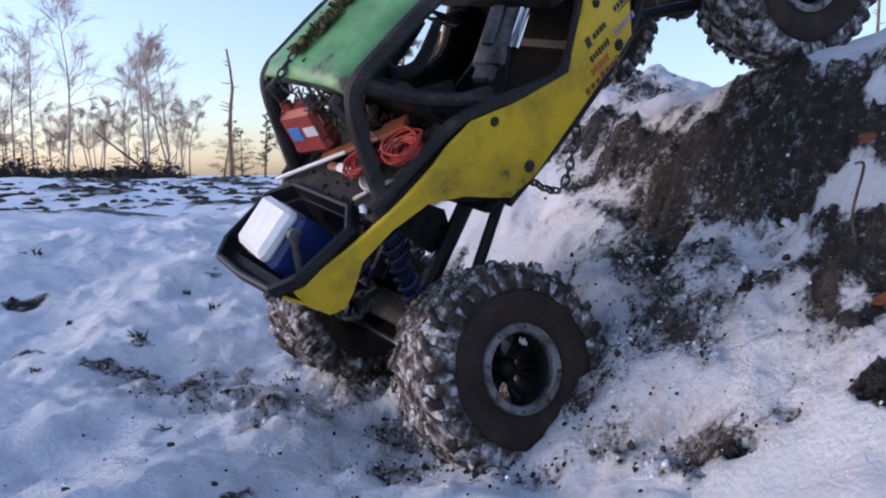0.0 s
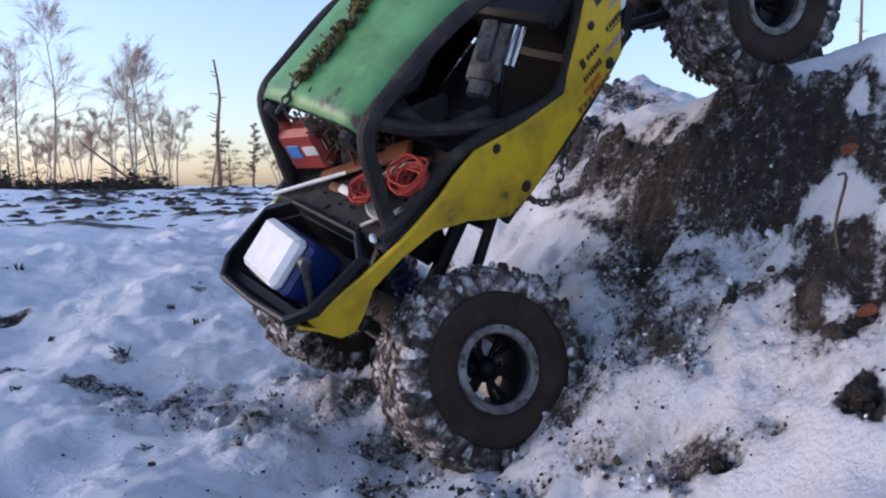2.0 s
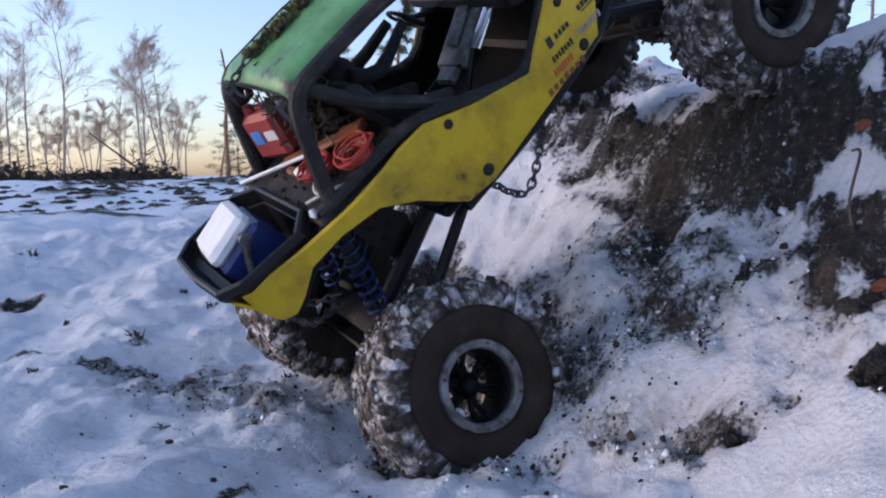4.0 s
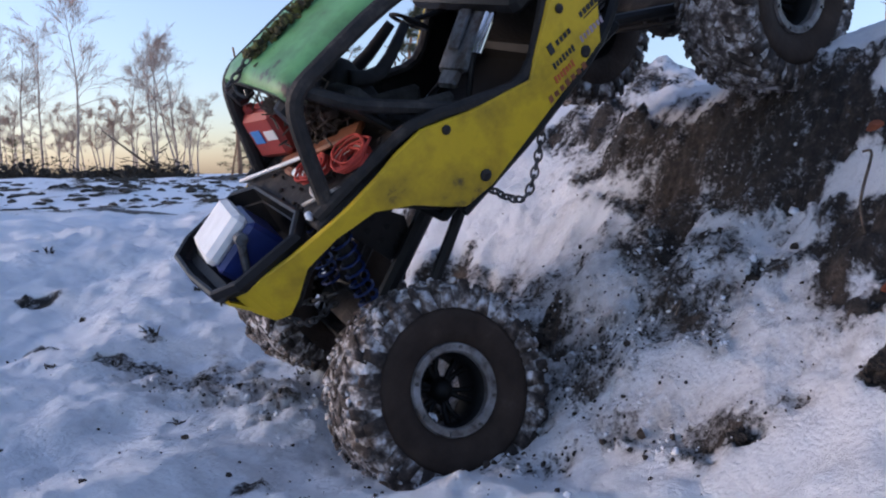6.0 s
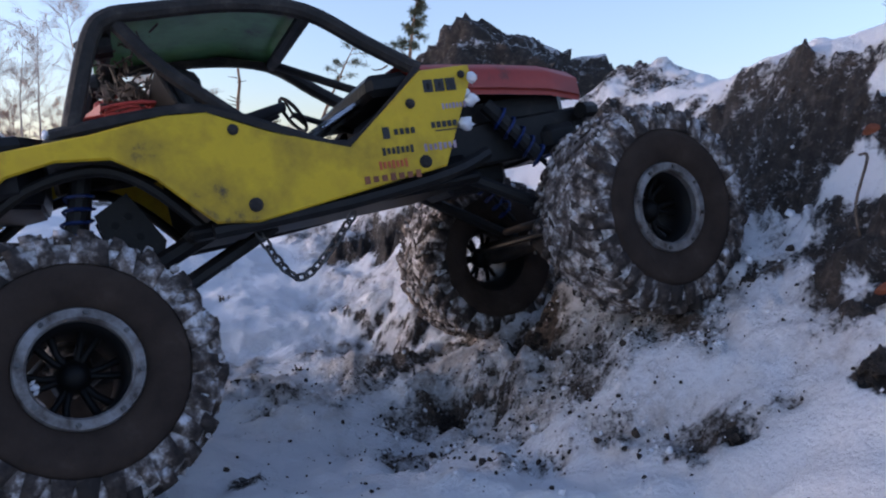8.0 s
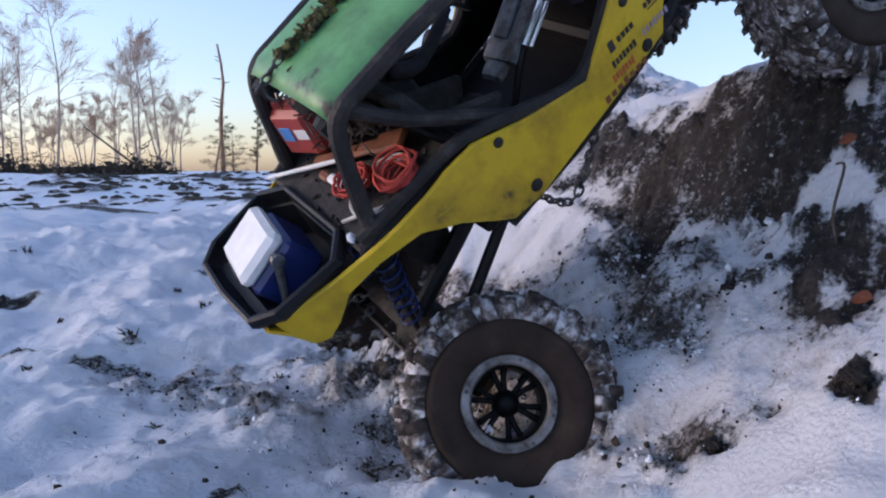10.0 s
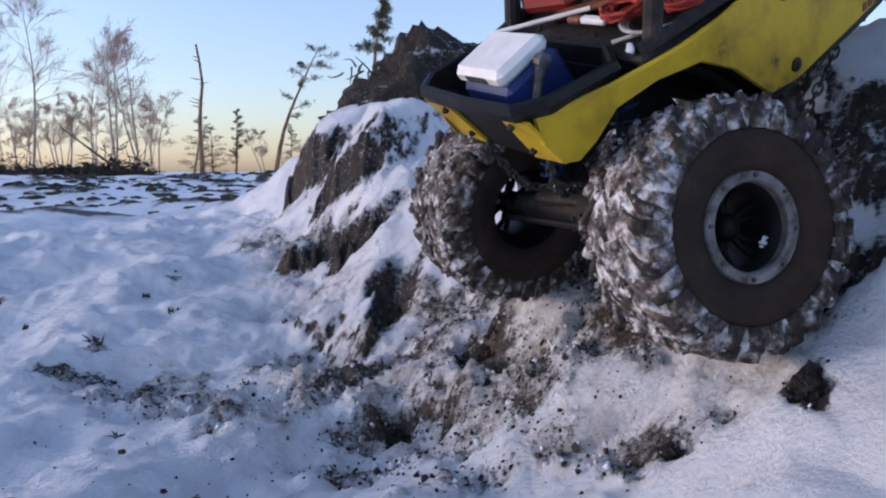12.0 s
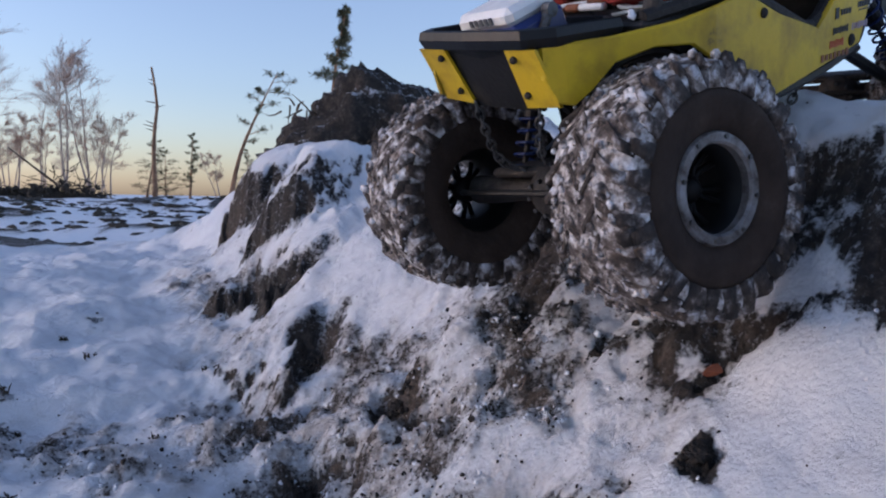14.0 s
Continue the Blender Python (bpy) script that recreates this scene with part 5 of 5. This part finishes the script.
def pine(px, d, height, seed, lean=0.0, flat=False, low=0.3, wide=0.25, base=None):
    rng = random.Random(seed)
    x, y = place(px, d)
    tree = tagged(new("pine_tree"), "scraggy wind-bent pine with sparse needles" if flat else "small dark pine with ragged boughs", "tree", "pines on the heath")
    tree.location = (x, y, (gz(x, y) if base is None else base) - 0.1)
    trunk, crown = Build(), Build()
    n, w = 8, Vector((lean * 0.3, 0, 1))
    pts, rad = [Vector((0, 0, 0))], [0.018 * height + 0.01]
    for i in range(n):
        w = (w + Vector((lean * 0.22 + rng.gauss(0, .03), rng.gauss(0, .03), 0))).normalized()
        pts.append(pts[-1] + w * height / n)
        rad.append(rad[0] * (1 - 0.88 * (i + 1) / n))
    trunk.tube(pts, rad, 7)
    for k in range(34 if not flat else 14):
        t = low + (1 - low) * (k + rng.random()) / (34 if not flat else 14)
        if flat:
            t = 0.72 + 0.28 * rng.random() if k > 3 else rng.uniform(0.45, 0.7)
        i = min(int(t * n), n - 1)
        q = pts[i].lerp(pts[i + 1], min(t * n - i, 1))
        a = rng.uniform(0, 6.28)
        ln = height * wide * (1.15 - 0.85 * (t - low) / (1 - low) if not flat else 0.8) * rng.uniform(0.5, 1.1)
        e = q + Vector((math.cos(a) * ln + (lean * ln * 0.9 if flat else 0), math.sin(a) * ln, ln * rng.uniform(-0.05, 0.4)))
        trunk.tube([q, q.lerp(e, 0.5) + Vector((0, 0, 0.03 * ln)), e], [rad[i] * 0.35, rad[i] * 0.25, 0.008], 4)
        for c in range(17):
            s = rng.uniform(0.35, 1.05)
            p = q.lerp(e, s) + Vector((rng.gauss(0, .10), rng.gauss(0, .10), rng.gauss(0.03, .05))) * ln
            for f in range(5):
                u = Vector((rng.gauss(0, 1), rng.gauss(0, 1), rng.gauss(0.3, 1))).normalized() * height * rng.uniform(0.018, 0.036)
                v = u.orthogonal().normalized() * height * 0.0022
                crown.add([p, p + u * 0.5 + v, p + u, p + u * 0.5 - v], [(0, 1, 2, 3)])
    part("trunk", trunk, M_PINE_BARK, tree)
    part("crown", crown, M_PINE, tree, "ragged clumps of needles")


def snag(px, d, height, seed, mat=None):
    rng = random.Random(seed)
    x, y = place(px, d)
    b = Build()
    pts = [Vector((0.012 * i * rng.gauss(0, 1), 0, height * i / 7)) for i in range(8)]
    b.tube(pts, [0.10 - 0.009 * i for i in range(8)], 8)
    tree = part("dead_pine", b, mat or M_PINE_BARK, soft=True)
    tree.location = (x, y, gz(x, y) - 0.1)
    tagged(tree, "tall bare dead pine trunk", "tree", "dead trunks")
    b = Build()
    for i in range(9):
        t = rng.uniform(0.5, 0.99)
        q = Vector((0, 0, height * t))
        b.tube([q, q + Vector((rng.choice((-1, 1)) * rng.uniform(0.15, 0.45), rng.gauss(0, .1), rng.uniform(0.02, 0.15)))], [0.025, 0.008], 4)
    tagged(part("broken_branches", b, M_ROOT, tree), kind="stuff")


# trees across the skyline
for px, d, h, seed, lean, stems, full in ((30, 38, 6.6, 1, 0.03, 1, 0.8), (62, 44, 8.6, 2, 0.04, 1, 0.9), (122, 36, 8.0, 3, 0.02, 1, 1.25), (268, 37, 6.4, 4, 0.02, 2, 0.8), (300, 40, 6.4, 5, 0.08, 2, 0.8),
                                        (225, 46, 6.4, 6, 0.0, 1, 0.8), (-10, 38, 7.0, 7, 0.02, 1, 0.8), (-70, 37, 8.0, 8, 0.0, 1, 0.9)):
    bare_birch(px, d, h, seed, lean, stems, full)
for px, d, h, seed in ((92, 42, 4.0, 11), (165, 40, 3.7, 12), (196, 41, 3.9, 13), (335, 40, 4.2, 14), (20, 42, 3.8, 15), (240, 43, 3.8, 16), (305, 44, 4.0, 17), (-40, 42, 4.0, 18), (130, 45, 3.6, 19)):
    bare_birch(px, d, h, seed, 0.0, 2, 0.45, M_RUSSET)
for px, d, h, seed in ((55, 55, 4.4, 71), (110, 58, 4.6, 72), (180, 56, 4.6, 73), (250, 58, 4.4, 74), (320, 55, 4.0, 75), (0, 56, 4.8, 76)):
    bare_birch(px, d, h, seed, 0.0, 2, 0.5)
snag(412, 30, 5.1, 21)
pine(398, 34, 2.7, 22, 0.05, False, 0.15, 0.42)
pine(432, 35, 2.4, 25, -0.05, False, 0.12, 0.42)
pine(470, 36, 3.2, 23, 0.0, False, 0.25, 0.17)
pine(540, 30, 5.4, 24, 0.20, True, 0.5, 0.18)
pine(566, 38, 2.6, 26, 0.0, False, 0.2, 0.28)
pine(706, 34, 8.4, 27, 0.03, False, 0.62, 0.085)
pine(10, 34, 1.9, 28, 0.0, False, 0.05, 0.6)
pine(48, 35, 1.8, 29, 0.0, False, 0.05, 0.6)
pine(-40, 34, 2.0, 30, 0.0, False, 0.05, 0.6)
snag(1536, 30, 9.0, 31)
snag(1990, 30, 7.0, 32)
bare_birch(520, 44, 2.6, 33, 0.0, 2, 0.4, M_RUSSET)


def brush_pile():
    """A heap of cut brush with one log sticking out."""
    rng = random.Random(91)
    b = Build()
    for cx, d, w, h in ((262, 30, 1.1, 1.2), (215, 31, 0.8, 0.6), (160, 31, 0.8, 0.55), (300, 30, 0.6, 0.5), (60, 32, 1.4, 0.9), (0, 32, 1.4, 1.0), (-60, 32, 1.4, 1.0), (110, 33, 0.9, 0.35)):
        x, y = place(cx, d)
        z = gz(x, y)
        for i in range(150):
            p = Vector((x + rng.gauss(0, w * 0.45), y + rng.gauss(0, 0.3), z + abs(rng.gauss(0, h * 0.4))))
            q = p + Vector((rng.gauss(0, 0.35), rng.gauss(0, 0.2), rng.gauss(0.05, 0.2)))
            b.tube([p, q], [0.02, 0.008], 4)
        for i in range(60):
            b.lump((x + rng.gauss(0, w * 0.42), y + rng.gauss(0, 0.2), z + abs(rng.gauss(0, h * 0.26))), (0.14, 0.1, 0.11), rng, 0.5, 1)
    heap = tagged(part("brush_pile", b, M_HEATHER), "dark heap of cut brushwood on the snow", "brush pile", kind="stuff")
    x0, y0 = place(172, 30)
    x1, y1 = place(285, 30)
    b = Build()
    b.tube([(x1, y1, gz(x1, y1) + 0.1), ((x0 + x1) / 2, y0, gz(x0, y0) + 1.0), (x0, y0, gz(x0, y0) + 1.95)], [0.05, 0.045, 0.02], 6, smooth=3)
    part("log", b, M_ROOT, heap, "leaning bare log")


brush_pile()


# ---- what moves ----
TRUCK_ROWS = [
    (0, -0.0129, 0.549, 0.217, -14.62, 46.41, -153.48),
    (0.5, 0.0241, 0.5482, 0.2341, -22.68, 45.55, -155.02),
    (1, 0.0246, 0.5656, 0.2443, -13.74, 43.82, -145.16),
    (1.5, -0.0007, 0.5802, 0.2258, -12.96, 45.33, -148.19),
    (2, -0.0037, 0.5605, 0.216, -23.59, 49.18, -155.84),
    (2.5, -0.003, 0.5451, 0.2106, -27.5, 50.59, -159.77),
    (3, -0.0064, 0.5342, 0.2067, -28.75, 52.21, -162.41),
    (3.5, -0.0146, 0.5373, 0.2054, -24.07, 50.51, -161.06),
    (4, -0.035, 0.5444, 0.2103, -14.55, 45.88, -156.67),
    (6.3, -0.0473, 0.5368, 0.2087, -16.36, 44.49, -158.11),
    (6.5, -0.06, 0.5299, 0.2077, -13.95, 40.67, -155.96),
    (7, -0.113, 0.5152, 0.1826, -0.13, 25.99, -152.19),
    (7.2, -0.1296, 0.511, 0.1849, 3.96, 19.32, -153.57),
    (8.2, -0.1528, 0.5051, 0.1789, 9.686, 9.982, -154.57),
    (9.3, -0.0738, 0.5104, 0.1912, -12.22, 32.17, -162.21),
    (9.5, -0.0624, 0.5026, 0.1953, -13.56, 39.31, -161.77),
    (10, -0.0024, 0.4944, 0.2127, -27.23, 47.74, -166.53),
    (10.5, 0.0514, 0.4667, 0.219, -27.89, 44.87, -164.83),
    (11, 0.0898, 0.4497, 0.2426, -27.77, 46.49, -160.7),
    (11.5, 0.1361, 0.4539, 0.2637, -19.55, 41.43, -151.74),
    (12, 0.1749, 0.4851, 0.2891, -14.34, 32.46, -155.01),
    (12.5, 0.1946, 0.496, 0.2941, -9.16, 26.26, -151.94),
    (13, 0.2049, 0.498, 0.3016, -10.75, 24.95, -151.36),
    (13.5, 0.2176, 0.5089, 0.315, -9.39, 23.38, -149.54),
    (14, 0.2343, 0.5124, 0.3232, -8.57, 19.12, -148.45),
]
BED_NEAR = [
    (0, 0.1064, 0.0912, -0.1216, 21.6, 10.4, 0),
    (0.5, 0.1093, 0.0931, -0.0978, 32, 6, -55),
    (1, 0.1042, 0.0912, -0.0914, 23.5, 0.6, -115),
    (1.5, 0.1097, 0.0912, -0.1002, 23.1, 4, -165),
    (2, 0.1115, 0.0934, -0.098, 32.5, 9.3, -185),
    (2.5, 0.1141, 0.094, -0.1014, 33.7, 13.5, -185),
    (3, 0.116, 0.094, -0.1021, 32.8, 15.8, -185),
    (3.5, 0.1156, 0.0932, -0.1099, 29.9, 14.5, -185),
    (4, 0.1098, 0.0915, -0.129, 22.7, 11.5, -185),
    (6.3, 0.1192, 0.0917, -0.1158, 22, 14.8, -185),
    (6.5, 0.109, 0.0915, -0.1313, 21, 14.4, -185),
    (7, 0.0985, 0.0905, -0.1387, 19.5, 3.5, -185),
    (7.2, 0.107, 0.0898, -0.1241, 9.2, 11.2, -185),
    (9.3, 0.1099, 0.0919, -0.1086, 21.8, 16.7, -185),
    (9.5, 0.1107, 0.0923, -0.1318, 24.5, 16.4, -185),
    (10, 0.1079, 0.0976, -0.1262, 47.6, 6.1, -190),
    (10.5, 0.1044, 0.0965, -0.1072, 44.3, 7.3, -250),
    (11, 0.1041, 0.0937, -0.1013, 33.3, 10.9, -315),
    (11.5, 0.0965, 0.0925, -0.091, 30.1, -1.3, -385),
    (12, 0.0992, 0.0909, -0.0847, 21.8, -4.3, -425),
    (12.5, 0.1051, 0.0901, -0.0791, 15.8, -6.6, -450),
    (13, 0.1047, 0.0903, -0.0745, 16.8, -7.6, -465),
    (13.5, 0.1089, 0.0897, -0.0718, 12.9, -4.7, -485),
    (14, 0.1101, 0.0897, -0.0733, 11.7, -6.6, -505),
]
BED_FAR = [
    (0, 0.1115, -0.0931, -0.1181, 0.1, 10.4, 0),
    (0.5, 0.1105, -0.0937, -0.1181, 7.4, 6, -55),
    (1, 0.1099, -0.0926, -0.1175, 9.4, 0.6, -115),
    (1.5, 0.1104, -0.0926, -0.1167, 6.4, 4, -165),
    (2, 0.1111, -0.0935, -0.1166, 6.7, 9.3, -185),
    (2.5, 0.1106, -0.0938, -0.1162, 5.5, 13.5, -185),
    (3, 0.1101, -0.0939, -0.1159, 5, 15.8, -185),
    (3.5, 0.1097, -0.0938, -0.1149, 2.4, 14.5, -185),
    (4, 0.1096, -0.0932, -0.1133, -3.7, 11.5, -185),
    (6.3, 0.108, -0.0938, -0.1114, -0.2, 14.8, -185),
    (6.5, 0.1084, -0.0937, -0.1107, -5, 14.4, -185),
    (7, 0.1025, -0.0946, -0.094, -14.3, 3.5, -185),
    (7.2, 0.1024, -0.0946, -0.0954, -9.7, 11.2, -185),
    (9.3, 0.1042, -0.0913, -0.107, -2, 16.7, -185),
    (9.5, 0.1054, -0.0912, -0.1077, -8.8, 16.4, -185),
    (10, 0.1025, -0.093, -0.1038, -6.7, 6.1, -190),
    (10.5, 0.104, -0.093, -0.1045, -0.8, 7.3, -250),
    (11, 0.1055, -0.093, -0.1052, 1.2, 10.9, -315),
    (11.5, 0.107, -0.093, -0.106, 4.6, -1.3, -385),
    (12, 0.1116, -0.0874, -0.1129, 6.3, -4.3, -425),
    (12.5, 0.1059, -0.0892, -0.1009, 5, -6.6, -450),
    (13, 0.1059, -0.0903, -0.1026, 7.6, -7.6, -465),
    (13.5, 0.1084, -0.0916, -0.1013, 8.6, -4.7, -485),
    (14, 0.111, -0.093, -0.1, 8.3, -6.6, -505),
]
BED_AXLE = [
    (0, 0.1089, -0.0009, -0.1198, -1.1, 0, 1.6),
    (0.5, 0.1099, -0.0003, -0.1079, 6.2, 0, 0.4),
    (1, 0.1071, -0.0007, -0.1044, 8.1, 0, 1.8),
    (1.5, 0.1101, -0.0007, -0.1084, 5.1, 0, 0.2),
    (2, 0.1113, -0.0001, -0.1073, 5.7, 0, -0.1),
    (2.5, 0.1124, 0.0001, -0.1088, 4.5, 0, -1.1),
    (3, 0.1131, 0.0001, -0.109, 4.2, 0, -1.8),
    (3.5, 0.1127, -0.0003, -0.1124, 1.5, 0, -1.8),
    (4, 0.1097, -0.0009, -0.1212, -4.9, 0, -0.1),
    (6.3, 0.1136, -0.001, -0.1136, -1.4, 0, -3.5),
    (6.5, 0.1087, -0.0011, -0.121, -6.3, 0, -0.2),
    (7, 0.1005, -0.0021, -0.1163, -13.6, 0, 1.2),
    (7.2, 0.1047, -0.0024, -0.1098, -8.8, 0, -1.4),
    (9.3, 0.1071, 0.0003, -0.1078, -0.5, 0, -1.8),
    (9.5, 0.1081, 0.0005, -0.1197, -7.5, 0, -1.7),
    (10, 0.1052, 0.0023, -0.115, -6.7, 0, -1.6),
    (10.5, 0.1042, 0.0018, -0.1058, -0.8, 0, -0.1),
    (11, 0.1048, 0.0004, -0.1033, 1.2, 0, 0.4),
    (11.5, 0.1018, -0.0003, -0.0985, 4.6, 0, 3.2),
    (12, 0.1054, 0.0017, -0.0988, 9.0, 0, 4.0),
    (12.5, 0.1055, 0.0004, -0.09, 6.9, 0, 0.3),
    (13, 0.1053, 0.0, -0.0885, 8.8, 0, 0.4),
    (13.5, 0.1086, -0.0009, -0.0866, 9.2, 0, -0.2),
    (14, 0.1106, -0.0016, -0.0867, 8.3, 0, 0.3),
]
NOSE_NEAR = [
    (0, -0.2701, 0.0901, -0.1091, 13.6, -9.3, 0),
    (0.5, -0.271, 0.0913, -0.1121, 22, -10.5, -55),
    (1, -0.2743, 0.0912, -0.1095, 17.6, -16.2, -115),
    (1.5, -0.2734, 0.0904, -0.1075, 14.4, -12.4, -165),
    (2, -0.253, 0.0908, -0.109, 20.2, -7.2, -185),
    (2.5, -0.2532, 0.0911, -0.1199, 22.3, -5.2, -185),
    (3, -0.2497, 0.091, -0.1278, 22.1, -3.9, -185),
    (3.5, -0.2477, 0.0904, -0.1252, 18.3, -4, -185),
    (4, -0.2504, 0.0896, -0.1199, 10.8, -5.5, -185),
    (6.3, -0.2598, 0.0892, -0.1151, 4.3, 6.4, -185),
    (6.5, -0.2606, 0.0893, -0.1144, 3.2, 7.5, -185),
    (7, -0.261, 0.0892, -0.0951, -4.2, 6.6, -185),
    (7.2, -0.2558, 0.0891, -0.102, -4.4, 2.7, -185),
    (9.3, -0.2516, 0.0893, -0.097, 6.5, 5.3, -185),
    (9.5, -0.2606, 0.0892, -0.1094, 7.6, 1, -185),
    (10, -0.2587, 0.0905, -0.1137, 19.4, -1.7, -190),
    (10.5, -0.2604, 0.0917, -0.1159, 25.7, -5.9, -250),
    (11, -0.263, 0.0928, -0.1168, 28.9, -12.6, -315),
    (11.5, -0.2663, 0.0932, -0.1153, 26.2, -20.9, -385),
    (12, -0.2661, 0.0918, -0.112, 19.2, -19.3, -425),
    (12.5, -0.2672, 0.0916, -0.1097, 14.6, -21.4, -450),
    (13, -0.2672, 0.0918, -0.1099, 15.9, -21.7, -465),
    (13.5, -0.2678, 0.0918, -0.1088, 14.2, -22.8, -485),
    (14, -0.2683, 0.0918, -0.1077, 12.7, -23.8, -505),
]
NOSE_FAR = [
    (0, -0.228, -0.093, -0.115, 13.6, -9.3, 0),
    (0.5, -0.2287, -0.093, -0.1143, 22, -10.5, -55),
    (1, -0.2293, -0.093, -0.1137, 17.6, -16.2, -115),
    (1.5, -0.23, -0.093, -0.113, 14.4, -12.4, -165),
    (2, -0.212, -0.093, -0.112, 20.2, -7.2, -185),
    (2.5, -0.213, -0.093, -0.122, 22.3, -5.2, -185),
    (3, -0.21, -0.093, -0.13, 22.1, -3.9, -185),
    (3.5, -0.208, -0.093, -0.129, 18.3, -4, -185),
    (4, -0.21, -0.093, -0.127, 10.8, -5.5, -185),
    (6.3, -0.2247, -0.093, -0.1252, 4.3, 6.4, -185),
    (6.5, -0.226, -0.093, -0.125, 3.2, 7.5, -185),
    (7, -0.226, -0.093, -0.109, -4.2, 6.6, -185),
    (7.2, -0.219, -0.093, -0.116, -4.4, 2.7, -185),
    (9.3, -0.216, -0.093, -0.106, 6.5, 5.3, -185),
    (9.5, -0.223, -0.093, -0.118, 7.6, 1, -185),
    (10, -0.22, -0.093, -0.117, 19.4, -1.7, -190),
    (10.5, -0.22, -0.093, -0.1166, 25.7, -5.9, -250),
    (11, -0.22, -0.093, -0.1162, 28.9, -12.6, -315),
    (11.5, -0.22, -0.093, -0.1159, 26.2, -20.9, -385),
    (12, -0.22, -0.093, -0.1155, 19.2, -19.3, -425),
    (12.5, -0.22, -0.093, -0.1151, 14.6, -21.4, -450),
    (13, -0.22, -0.093, -0.1148, 15.9, -21.7, -465),
    (13.5, -0.22, -0.093, -0.1144, 14.2, -22.8, -485),
    (14, -0.22, -0.093, -0.114, 12.7, -23.8, -505),
]
NOSE_AXLE = [
    (0, -0.249, -0.0015, -0.1121, 3, 0, 12.9),
    (0.5, -0.2499, -0.0008, -0.1132, 3, 0, 12.9),
    (1, -0.2518, -0.0009, -0.1116, 3, 0, 13.7),
    (1.5, -0.2517, -0.0013, -0.1102, 3, 0, 13.3),
    (2, -0.2325, -0.0011, -0.1105, 3, 0, 12.6),
    (2.5, -0.2331, -0.001, -0.1209, 3, 0, 12.3),
    (3, -0.2298, -0.001, -0.1289, 3, 0, 12.2),
    (3.5, -0.2279, -0.0013, -0.1271, 3, 0, 12.2),
    (4, -0.2302, -0.0017, -0.1234, 3, 0, 12.5),
    (6.3, -0.2423, -0.0019, -0.1201, 3, 0, 10.9),
    (6.5, -0.2433, -0.0019, -0.1197, 3, 0, 10.8),
    (7, -0.2435, -0.0019, -0.1021, 3, 0, 10.9),
    (7.2, -0.2374, -0.0019, -0.109, 3, 0, 11.4),
    (9.3, -0.2338, -0.0019, -0.1015, 3, 0, 11.1),
    (9.5, -0.2418, -0.0019, -0.1137, 3, 0, 11.6),
    (10, -0.2394, -0.0013, -0.1153, 3, 0, 11.9),
    (10.5, -0.2402, -0.0007, -0.1163, 3, 0, 12.3),
    (11, -0.2415, -0.0001, -0.1165, 3, 0, 13),
    (11.5, -0.2432, 0.0001, -0.1156, 3, 0, 14),
    (12, -0.2431, -0.0006, -0.1138, 3, 0, 14),
    (12.5, -0.2436, -0.0007, -0.1124, 3, 0, 14.3),
    (13, -0.2436, -0.0006, -0.1123, 3, 0, 14.3),
    (13.5, -0.2439, -0.0006, -0.1116, 3, 0, 14.5),
    (14, -0.2441, -0.0006, -0.1109, 3, 0, 14.6),
]


def motions():
    walk(truck, [(t, pose(*p)) for t, *p in TRUCK_ROWS])
    for ob, rows, far in ((bed_near, BED_NEAR, 0), (bed_far, BED_FAR, 1), (nose_near, NOSE_NEAR, 0), (nose_far, NOSE_FAR, 1)):
        keyed = []
        for t, x, y, z, roll, steer, spin in rows:
            m = pose(x, y, z, 0, 0, steer) @ pose(0, 0, 0, roll, 0, 0)
            m = m @ pose(0, 0, 0, 0, 0, 180) @ pose(0, 0, 0, 0, -spin, 0) if far else m @ pose(0, 0, 0, 0, spin, 0)
            keyed.append((t, m))
        walk(ob, keyed)
    for ob, rows in ((bed_axle, BED_AXLE), (nose_axle, NOSE_AXLE)):
        walk(ob, [(t, pose(x, y, z, 0, 0, turn) @ pose(0, 0, 0, roll, 0, 0)) for t, x, y, z, roll, _, turn in rows])


motions()
